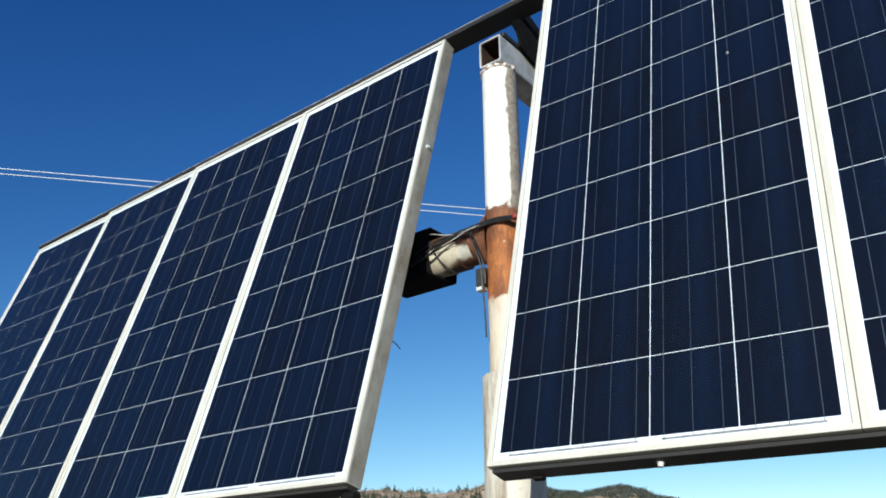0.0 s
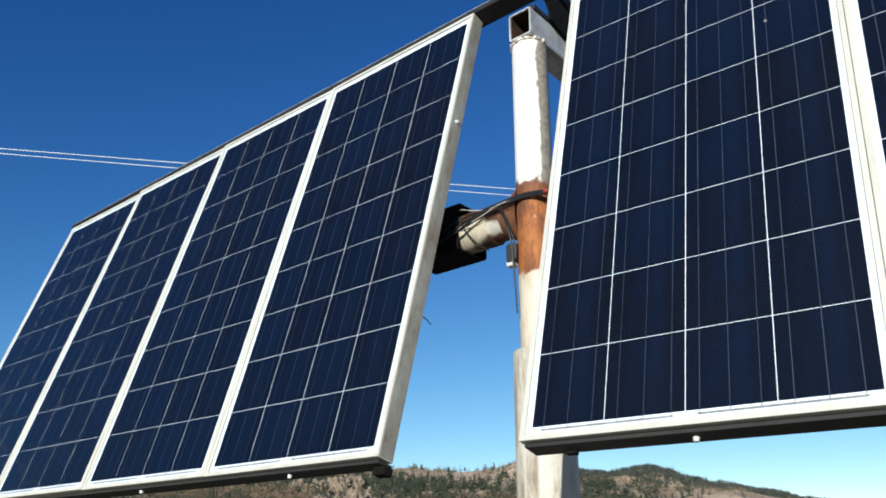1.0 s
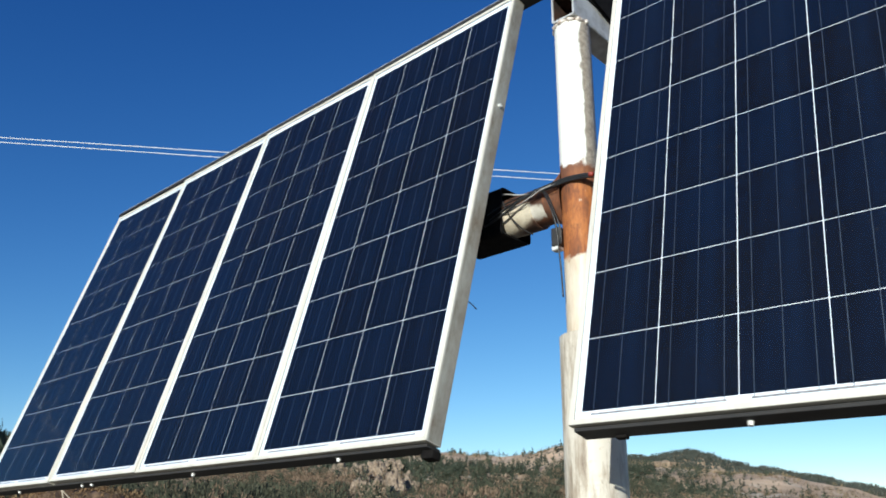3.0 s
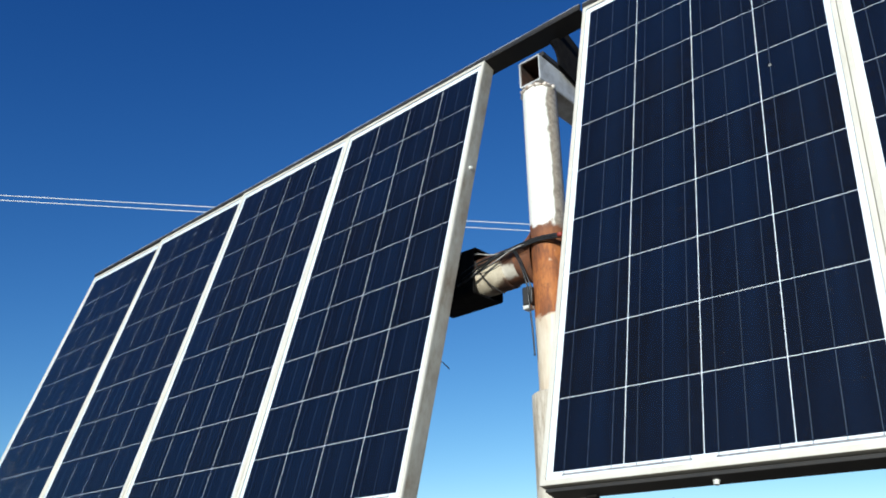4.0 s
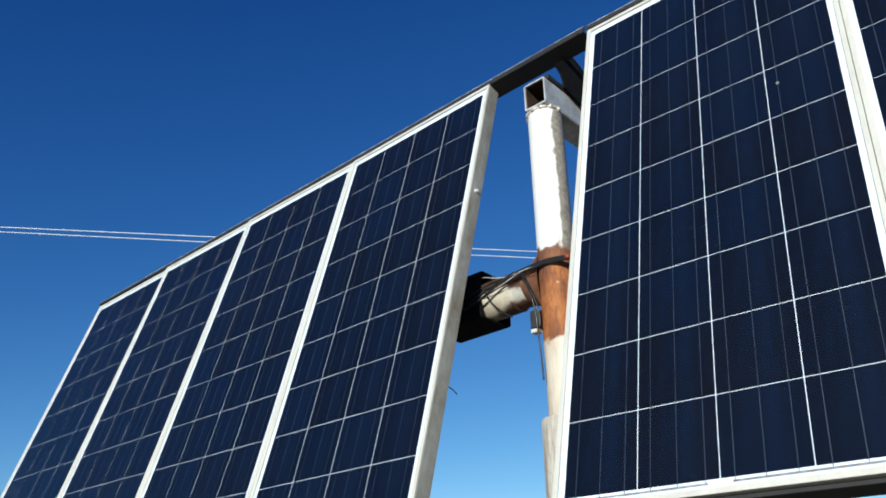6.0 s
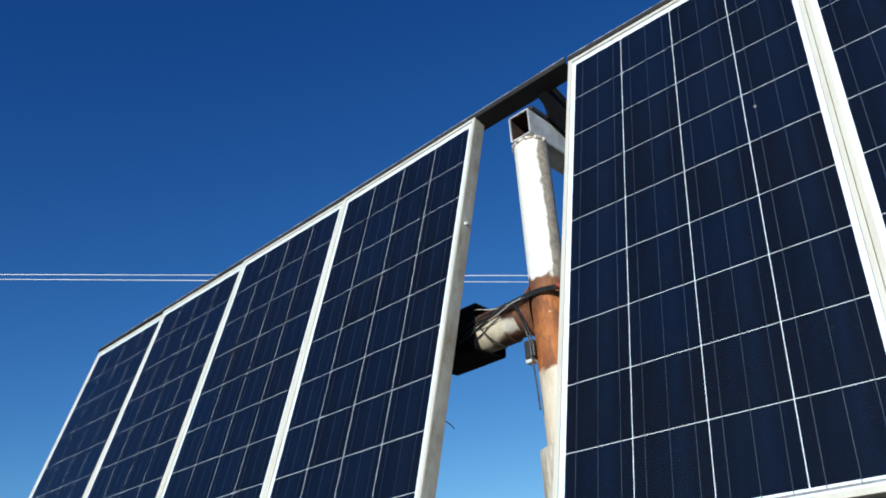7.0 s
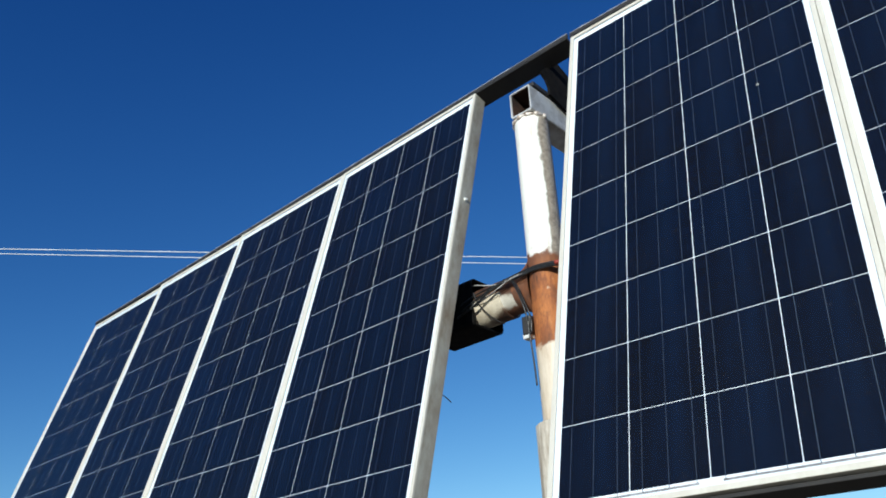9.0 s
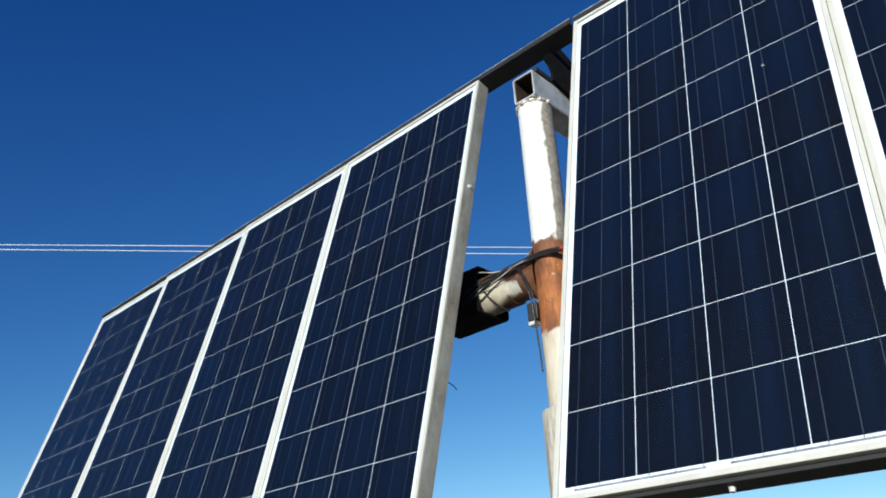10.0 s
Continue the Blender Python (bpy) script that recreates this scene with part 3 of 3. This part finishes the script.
part("end_tab", boxed(PW - 0.040, PW - 0.003, 0.026, 0.0545, -0.030, -0.0097, bevel=0.002), MATTE, rack, "short dark tab under the rail end", at=to_left)
part("end_tab", boxed(0.078, 0.102, 0.040, 0.055, -0.016, -0.0097, bevel=0.002), MATTE, rack, "short dark tab under the rail", at=to_wing)
for x in (PW - LEN_L + 0.35, -0.55, PW - 0.18):
    part("upright", boxed(x, x + 0.05, 0.066, 0.116, 0.10, PH - 0.02, bevel=0.003), BLACK, rack, "black steel upright behind the panels", at=to_left)
for x in (0.12, LEN_R - 0.4):
    part("upright", boxed(x, x + 0.05, 0.066, 0.116, 0.10, PH - 0.02, bevel=0.003), BLACK, rack, "black steel upright behind the panels", at=to_wing)


def bolt_mesh():
    bm = bmesh.new()
    bmesh.ops.create_cone(bm, cap_ends=True, segments=6, radius1=0.0054, radius2=0.0054, depth=0.0065, matrix=Matrix.Translation((0, 0, -0.0033)))
    bmesh.ops.create_cone(bm, cap_ends=True, segments=16, radius1=0.0066, radius2=0.0066, depth=0.0012, matrix=Matrix.Translation((0, 0, 0.0005)))
    return bm


bolt = mesh_of("bolt", bolt_mesh(), BOLT)
for x in (0.340, -0.365, -1.075, -1.155, -1.76):
    o = new("bolt", bolt)
    o.parent = rack
    o.matrix_local = to_left @ pose(x, 0.028, -0.0105)
for x in (0.345, 1.03):
    o = new("bolt", bolt)
    o.parent = rack
    o.matrix_local = to_wing @ pose(x, 0.034, -0.0105)
o = new("bolt", bolt)
o.parent = rack
o.matrix_local = pose(-0.0004, 0.023, 1.037, 0, -90, 0)
# bracket plate from the top rail back to the square tube
plate = bmesh.new()
outline = [(0.372, 3.240), (0.4716, 3.333), (0.53, 3.312), (0.64, 3.25), (0.64, 3.12), (0.487, 3.152), (0.410, 3.1695), (0.410, 3.200), (0.398, 3.222)]
pa = [plate.verts.new((0.250, y, z)) for y, z in outline]
pb = [plate.verts.new((0.258, y, z)) for y, z in outline]
plate.faces.new(pa)
plate.faces.new(pb)
for i in range(len(outline)):
    j = (i + 1) % len(outline)
    plate.faces.new((pa[i], pa[j], pb[j], pb[i]))
part("bracket_flange", boxed(0.226, 0.2495, 0.335, 0.62, 3.1685, 3.184, bevel=0.002), BLACK, rack, "dark flange along the top of the square tube", at=ARRAY.inverted())
part("bracket_plate", plate, MATTE, rack, "dark bracket plate behind the top rail", at=ARRAY.inverted())

# ---- the pole ----
PX, PY = 0.197, 0.378
pole = thing("steel_pole", pose(PX, PY, 0), "tall worn white-painted steel pipe pole with rusted tee", "pole")
part("pipe", pipe(0.0525, 0.006, 3.07, 64), POLE, pole, "pale painted pipe, bare and orange with rust at the tee", smooth=False)
part("sleeve", pipe(0.0758, 0.007, 2.125, 64), SLEEVE, pole, "wider weathered lower pipe with peeling pale paint", at=pose(0.004, 0.0, 0))
top_tube = part("top_tube", square_tube(0.078, 0.094, 0.005, 0.46), GALV, pole, "open-ended galvanised square tube across the pole top", at=pose(0.008, -0.058, 3.121))
part("tube_lining", square_tube(0.0676, 0.0836, 0.0015, 0.44), ARM_DARK, top_tube, "dark rusty inside of the tube", at=pose(0, 0.004, 0))
part("end_plate", boxed(-0.0335, 0.0335, 0.446, 0.452, -0.0415, 0.0415), STEEL, top_tube)
beads = bmesh.new()
for k in range(22):
    q = radians(-170 + k * 8)
    bmesh.ops.create_icosphere(beads, subdivisions=2, radius=0.0050 + 0.0015 * ((k * 7) % 4), matrix=Matrix.Translation((0.051 * math.cos(q), 0.051 * math.sin(q), 3.071)))
part("weld", beads, WELD, pole, "lumpy weld under the square tube", smooth=True)

# arm from the tee to the square tube behind the panels
AY, AZ = 0.385, 2.528
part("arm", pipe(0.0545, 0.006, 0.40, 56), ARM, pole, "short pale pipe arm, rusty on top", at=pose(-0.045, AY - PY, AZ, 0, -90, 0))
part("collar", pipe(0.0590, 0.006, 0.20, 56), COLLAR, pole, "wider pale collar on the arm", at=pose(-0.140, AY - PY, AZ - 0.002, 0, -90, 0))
# flared saddle of the tee
flare = bmesh.new()
rings = []
for k in range(9):
    f = k / 8
    rad = 0.0555 + 0.026 * (1 - f) ** 2.2
    rings.append([flare.verts.new((-0.034 - 0.062 * f, AY - PY + rad * 0.72 * math.cos(q) if f < 0.2 else AY - PY + rad * (0.72 + 0.28 * f) * math.cos(q), AZ + rad * (1.35 - 0.35 * f) * math.sin(q)))
                  for q in [2 * math.pi * i / 40 for i in range(40)]])
for a, b in zip(rings, rings[1:]):
    for i in range(40):
        flare.faces.new((a[i], a[(i + 1) % 40], b[(i + 1) % 40], b[i]))
part("tee_saddle", flare, TEE, pole, "rust-orange welded saddle where the arm meets the pole", smooth=True)
part("clamp", boxed(-0.063, -0.034, -0.058, -0.022, 2.372, 2.425, bevel=0.004), BLACK, pole, "small dark clamp under the arm")
part("clamp_tab", boxed(-0.066, -0.040, -0.054, -0.030, 2.362, 2.3775, bevel=0.003), BOLT, pole, "pale metal tab of the clamp")

torque = thing("torque_tube", pose(0, AY, AZ, LEAN_BACK, 0, 0), "black square steel tube behind the solar panels", "steel tube")
UPRIGHT = pose(0, 0, 0, -LEAN_BACK, 0, 0)
socket = part("socket", square_tube(0.138, 0.148, 0.005, 0.190, r=0.016), MATTE, torque, "short upright black socket round the arm", at=UPRIGHT @ pose(-0.036, 0.003, 0.004, 0, 0, 90))
# inner skin blackened to keep the recess as dark as shade
part("lining", square_tube(0.1276, 0.1376, 0.0015, 0.180, r=0.010), MATTE, socket, "flat black inside of the socket, darkened for the shade", at=pose(0, 0.004, 0))
part("tube", square_tube(0.100, 0.100, 0.005, 2.00, r=0.010), BLACK, torque, at=pose(-0.228, 0.003, 0.003, 0, 0, 90))
part("tube", square_tube(0.100, 0.100, 0.005, 1.32, r=0.010), BLACK, torque, at=pose(1.62, 0.03, 0, 0, 0, 90))

# ---- cables ----
def cable(name, ctrl, r, label, mat=CABLE, n=48):
    t = thing(name, pose(*ctrl[0]), label, "cable", "cables at the tee")
    o = Vector(ctrl[0])
    part("strand", tube_along(smooth_path([Vector(c) - o for c in ctrl], n), r, 10), mat, t, smooth=True)
    return t


cable("cable", [(-0.095, 0.325, 2.505), (-0.02, 0.312, 2.522), (0.07, 0.309, 2.541), (0.15, 0.319, 2.551), (0.215, 0.3205, 2.552), (0.30, 0.327, 2.537), (0.42, 0.35, 2.50)], 0.0036, "black cable lying along the rusty arm")
cable("cable", [(-0.095, 0.318, 2.493), (-0.02, 0.304, 2.503), (0.06, 0.302, 2.531), (0.145, 0.315, 2.5435), (0.212, 0.318, 2.5455), (0.30, 0.325, 2.530), (0.42, 0.345, 2.49)], 0.0032, "black cable lying along the rusty arm")
cable("cable", [(-0.095, 0.322, 2.525), (-0.03, 0.319, 2.542), (0.05, 0.314, 2.546), (0.14, 0.320, 2.557), (0.21, 0.3215, 2.558), (0.30, 0.327, 2.544)], 0.0028, "thin black cable lying along the rusty arm")
cable("cable", [(0.09, 0.312, 2.552), (0.125, 0.305, 2.530), (0.150, 0.305, 2.470), (0.160, 0.310, 2.420), (0.163, 0.313, 2.365), (0.168, 0.314, 2.290), (0.172, 0.312, 2.222)], 0.0023, "loose black cable end hanging beside the pole")
cable("cable", [(0.10, 0.316, 2.548), (0.133, 0.309, 2.525), (0.155, 0.311, 2.465), (0.168, 0.317, 2.415), (0.168, 0.318, 2.372)], 0.0022, "loose black cable end hanging beside the pole")
# two pale strands added as the bright glints of the black cables
cable("cable", [(-0.0575, 0.345, 2.5917), (-0.0162, 0.322, 2.574), (0.0225, 0.316, 2.5578), (0.057, 0.312, 2.5472), (0.0883, 0.309, 2.5416), (0.1208, 0.307, 2.5426), (0.1518, 0.304, 2.5445)], 0.0019, "thin pale strand for the glints on the black cables", CABLE_GLINT)
LOW_RUN = [(-0.035, 0.318, 2.5159), (0.0026, 0.31, 2.5172), (0.0413, 0.305, 2.5187), (0.0795, 0.303, 2.5278), (0.117, 0.301, 2.5368), (0.1659, 0.298, 2.5392)]
cable("cable", LOW_RUN, 0.0014, "thin pale strand for the glints on the black cables", CABLE_GLINT)
tie = [(-0.037 + 0.012 * math.cos(q) + 0.07 * (1 - math.sin(q)) * 0.45, AY + 0.0705 * math.cos(q), AZ + 0.0705 * math.sin(q)) for q in [radians(160 + 10 * i) for i in range(12)]]
cable("tie_wire", tie, 0.0022, "thin brown tie wire wrapped round the arm", STEEL, 40)
cable("wire_stub", [(-0.004, 0.140, 2.205), (0.000, 0.148, 2.200), (0.004, 0.156, 2.193), (0.007, 0.162, 2.186)], 0.0014, "short stray black wire at the panel edge", CABLE, 10)
tape = thing("tape_wrap", pose(0.264, 0.3145, 2.5415), "bright red tape wrapped round the cables", "tape")
part("band", tube_along([(0.004, 0, 0), (0.010, 0.001, -0.001), (0.016, 0.002, -0.0025)], 0.0065, 14), TAPE, tape, smooth=True)

# ---- overhead wires, far behind ----
for p1, p2 in (((-58.98, 17.76, 31.61), (-31.78, 49.76, 31.61)), ((-59.79, 18.12, 31.61), (-32.88, 50.37, 31.61))):
    a, b = Vector(p1), Vector(p2)
    d = (b - a).normalized()
    run = [a + d * q + Vector((0, 0, 0.00003 * (q - 22) ** 2)) for q in range(-320, 360, 10)]
    w = thing("overhead_wire", pose(*run[0]), "thin pale overhead power wire against the sky", "power line", "overhead wires")
    part("conductor", tube_along([p - run[0] for p in run], 0.036, 8), WIRE, w, smooth=True)

# ---- woods and brush on the hills ----
rng = random.Random(11)


def soup(kind, n, base, h, width, verts, faces, size=0.085):
    """Adds the leaf clumps of one tree as small loose triangles."""
    for _ in range(n):
        if kind == "conifer":
            f = rng.random() ** 1.25
            rad = width * (1 - f) * (0.35 + 0.65 * rng.random()) * (0.8 + 0.4 * math.sin(f * 19 + base.x))
            q = rng.uniform(0, 2 * math.pi)
            c = base + Vector((rad * math.cos(q), rad * math.sin(q), h * (0.08 + 0.92 * f)))
            s = h * size * (1.25 - 0.8 * f) * rng.uniform(0.7, 1.4)
            tri = [Vector((rng.gauss(0, 1), rng.gauss(0, 1), rng.gauss(0, 0.6))) * s for _ in range(3)]
        else:
            q, f = rng.uniform(0, 2 * math.pi), rng.random()
            rad = width * math.sqrt(rng.random()) * (0.45 + 0.75 * math.sin(math.pi * min(1, 0.15 + 0.8 * f)))
            c = base + Vector((rad * math.cos(q), rad * math.sin(q), h * (0.05 + 0.9 * f)))
            s = h * (size if kind == "bare" else 0.0085) * rng.uniform(0.6, 1.5)
            tall = 3.2 if kind == "bare" else 11.0
            tri = [Vector((rng.gauss(0, 0.8), rng.gauss(0, 0.8), 0)) * s, Vector((rng.gauss(0, 0.8), rng.gauss(0, 0.8), 0.3)) * s, Vector((rng.gauss(0, 0.5), rng.gauss(0, 0.5), tall)) * s]
        k = len(verts)
        verts.extend(c + v for v in tri)
        faces.append((k, k + 1, k + 2))


def woods(name, spots, kind, material, label, clumps, size=0.085):
    verts, faces = [], []
    for x, y, h, w in spots:
        soup(kind, clumps, Vector((x, y, land(x, y) - 0.2)), h, w, verts, faces, size)
        k = len(verts)
        z = land(x, y) - 0.3
        t = 0.035 * h ** 0.8
        verts.extend(Vector(p) for p in ((x - t, y, z), (x + t, y, z), (x, y + t, z), (x, y, z + h * 0.75)))
        faces.extend(((k, k + 1, k + 3), (k + 1, k + 2, k + 3), (k + 2, k, k + 3)))
    me = bpy.data.meshes.new(name)
    me.from_pydata(verts, [], faces)
    me.materials.append(material)
    tagged(new(name, me), label, "woods", kind="stuff")


def spot(az, r):
    return EYE.x + r * math.sin(radians(az)), EYE.y + r * math.cos(radians(az))


def patch(x, y, s, shift=0.0):
    return noise.noise((x * s + shift, y * s, 3.1 + shift))


green, brown, ridge_far = [], [], []
while len(green) < 4000:
    az, r = rng.uniform(-78, -10), rng.uniform(300, 758)
    x, y = spot(az, r)
    left = 1 - ease(-37, -30, az)
    band = math.exp(-((r - 480 + 9.0 * (az + 43)) / 100) ** 2) * left + 1.5 * math.exp(-((r - 520) / 70) ** 2) * math.exp(-((az + 30) / 4) ** 2)
    keep = 0.95 * band + 0.015 + (0.04 + 0.5 * left) * max(0, patch(x, y, 0.013) - 0.12) + 0.22 * (r > 690) * (patch(x, y, 0.02, 5) > 0.05)
    if rng.random() < keep:
        green.append((x, y, rng.uniform(3.0, 8.5) * (0.7 if r > 640 else 1), rng.uniform(1.5, 3.2)))
olive = []
while len(brown) < 1150:
    az, r = rng.uniform(-72, -11), rng.uniform(150, 470)
    x, y = spot(az, r)
    left = 1 - ease(-34, -24, az)
    bluff = -50 < az < -44.5 and r < 420
    if rng.random() < (0.25 + 0.9 * left) * (1 - ease(330, 470, r)) * max(0, 0.40 + 2.0 * patch(x, y, 0.022, 9)) * (0.25 if bluff else 1):
        (olive if patch(x, y, 0.016, 17) > -0.08 and rng.random() < 0.85 else brown).append((x, y, rng.uniform(5.5, 11.0), rng.uniform(1.6, 3.0)))
while len(ridge_far) < 7000:
    az, r = rng.uniform(-34, -9), rng.uniform(1290, 1510)
    x, y = spot(az, r)
    if rng.random() < 0.75 + 0.6 * patch(x, y, 0.01, 2):
        ridge_far.append((x, y, rng.uniform(5, 9), rng.uniform(2.2, 4.0)))
woods("hill_conifers", green, "conifer", CONIFER, "dark green conifers scattered over the dry hillside", 48, 0.095)
woods("bare_woods", brown, "bare", BARE, "grey-brown leafless trees on the lower slopes", 190, 0.019)
woods("olive_woods", olive, "bare", OLIVE, "olive green trees among the leafless woods", 190, 0.021)
shrubs = []
while len(shrubs) < 4200:
    az, r = rng.uniform(-48, -8), rng.uniform(230, 750)
    x, y = spot(az, r)
    if rng.random() < 0.25 + 1.1 * patch(x, y, 0.025, 21):
        shrubs.append((x, y, rng.uniform(1.0, 3.2), rng.uniform(0.8, 2.0)))
woods("hill_shrubs", shrubs, "conifer", mat_leaf("dry_shrub", (0.14, 0.11, 0.065), (0.27, 0.205, 0.12), (0.44, 0.34, 0.21)), "low brown shrubs over the dry hillside", 16, 0.16)
woods("ridge_conifers", ridge_far, "conifer", HAZY_CONIFER, "dark conifers covering the far ridge", 14, 0.19)


# ---- the outcrop and brush beyond the end of the row ----
def outcrop(name, at, size, seed, label, material, category="rock", detail=5, rough=0.30):
    bm = bmesh.new()
    bmesh.ops.create_icosphere(bm, subdivisions=detail, radius=1.0)
    for v in bm.verts:
        n = v.co.normalized()
        k = 1 + rough * noise.fractal(n * 1.7 + Vector((seed, 0, 0)), 1.0, 2.1, 4) + rough * 0.35 * noise.noise(n * 7 + Vector((0, seed, 0)))
        v.co = Vector((n.x * size[0], n.y * size[1], n.z * size[2])) * k
    ob = new(name, mesh_of(name, bm, material, True))
    ob.location = at
    return tagged(ob, label, category)


ox, oy = spot(-68.0, 33)
crag = outcrop("rock_outcrop", (ox, oy, 0.7), (4.1, 4.1, 2.65), 4.0, "brown rocky outcrop with dry scrub on it", ROCK, rough=0.36)
for az, r, z, s, q in ((-65.3, 29.8, 2.75, 0.26, 1.0), (-71.2, 29.6, 2.15, 0.30, 2.0), (-64.4, 46, 3.7, 0.42, 3.0)):
    bx, by = spot(az, r)
    if r > 40:
        z = land(bx, by) + 0.1
        s = 0.9
    outcrop("boulder", (bx, by, z), (s, s * 0.8, s * 0.7), q, "pale weathered boulder on the slope", BOULDER, "rock", 4, 0.55)
for az, r, w, h, q in ((-50.6, 455, 8, 6.0, 11.0), (-49.3, 430, 7, 7.5, 12.0), (-48.1, 450, 8, 9.0, 13.0), (-46.9, 470, 7, 8.0, 14.0), (-45.9, 440, 5, 6.0, 15.0), (-49.2, 345, 4.5, 6.0, 21.0), (-48.0, 335, 5.0, 7.5, 22.0), (-46.8, 350, 5.5, 8.0, 23.0), (-45.7, 360, 4.5, 6.5, 24.0), (-55.5, 400, 5, 3.5, 25.0), (-52.4, 500, 6, 4.5, 16.0), (-28.6, 700, 14, 4.0, 17.0), (-25.2, 690, 9, 2.5, 18.0)):
    bx, by = spot(az, r)
    outcrop("rock_cliff", (bx, by, land(bx, by) + 0.5), (w, w * 0.7, h), q, "weathered tan rock cliff on the hillside", CLIFF, "rock", 5, 0.42)
verts, faces = [], []
tops = [v.co for v in crag.data.vertices if v.co.z > -0.6]
for _ in range(3600):
    p = rng.choice(tops) + crag.location
    soup("bare", 16, p - Vector((0, 0, 0.08)), rng.uniform(0.2, 0.5), 0.2, verts, faces, 0.06)
me = bpy.data.meshes.new("dry_scrub")
me.from_pydata(verts, [], faces)
me.materials.append(mat_leaf("scrub_twigs", (0.09, 0.048, 0.026), (0.19, 0.115, 0.058), (0.31, 0.215, 0.115)))
tagged(new("dry_scrub", me), "brown dry scrub growing over the outcrop", "scrub", kind="stuff")
verts, faces = [], []
for az, r, h, w in ((-60.2, 46, 4.1, 1.3), (-58.9, 47, 3.6, 1.2), (-61.5, 45, 3.3, 1.1), (-57.6, 50, 3.0, 1.0), (-62.6, 44, 2.6, 0.9)):
    x, y = spot(az, r)
    soup("reed", 2000, Vector((x, y, land(x, y))), h, w, verts, faces)
me = bpy.data.meshes.new("yellow_brush")
me.from_pydata(verts, [], faces)
me.materials.append(REED)
tagged(new("yellow_brush", me), "tall yellowish dry brush below the hillside", "brush", kind="stuff")
sx, sy = spot(-68.15, 28.2)
stick = thing("dead_sapling", pose(sx, sy, 0), "pale leaning dead sapling beside the outcrop", "dead tree")
part("stem", tube_along(smooth_path([(0.30, 0.85, 0.0), (0.20, 0.55, 1.5), (0.09, 0.26, 2.6), (-0.02, 0.0, 3.42)], 14), lambda f: 0.035 - 0.014 * f, 8), PALE, stick, smooth=True)
part("branch", tube_along(smooth_path([(0.55, 1.35, 0.4), (0.42, 1.05, 1.6), (0.22, 0.58, 2.75), (-0.01, 0.02, 3.36)], 14), lambda f: 0.024 - 0.008 * f, 8), PALE, stick, smooth=True)


def juniper(x, y, top, w):
    z = land(x, y)
    h = top - z
    t = thing("juniper_tree", pose(x, y, z), "dark green rounded juniper on the dry slope", "tree")
    part("trunk", tube_along([(0, 0, -0.1), (0.02, 0.03, h * 0.3), (0, 0, h * 0.65), (0.02, 0, h * 0.96)], lambda f: 0.16 * (1 - 0.9 * f), 8), PALE, t, smooth=True)
    v, f = [], []
    soup("bare", 2600, Vector((0, 0, 0)), h, w, v, f, 0.02)
    me = bpy.data.meshes.new("crown")
    me.from_pydata([p * 1.0 for p in v], [], f)
    me.materials.append(CONIFER)
    o = new("crown", me)
    o.parent = t
    return t


juniper(*spot(-73.7, 62), 62 * math.tan(radians(7.6)) + 1.6, 2.6)

# ---- a mark on one panel ----
mark = bmesh.new()
mr = random.Random(3)
ring = [mark.verts.new(((0.0020 + 0.0030 * mr.random()) * math.cos(2 * math.pi * i / 16), -0.0006 * (i % 2), (0.0026 + 0.0036 * mr.random()) * math.sin(2 * math.pi * i / 16))) for i in range(16)]
top = mark.verts.new((0, -0.0014, 0))
for i in range(16):
    mark.faces.new((ring[i], ring[(i + 1) % 16], top))
splat = new("bird_dropping", mesh_of("bird_dropping", mark, mat_plain("dried_dropping", (0.12, 0.12, 0.12), (0.30, 0.30, 0.29), 0.9, 300), True))
splat.matrix_world = RIGHT @ pose(MARGIN_X + 3.17 * PITCH_X, 0.0034, MARGIN_Z + 5.63 * PITCH_Z)
tagged(splat, "small pale bird dropping on the panel glass", "bird dropping")
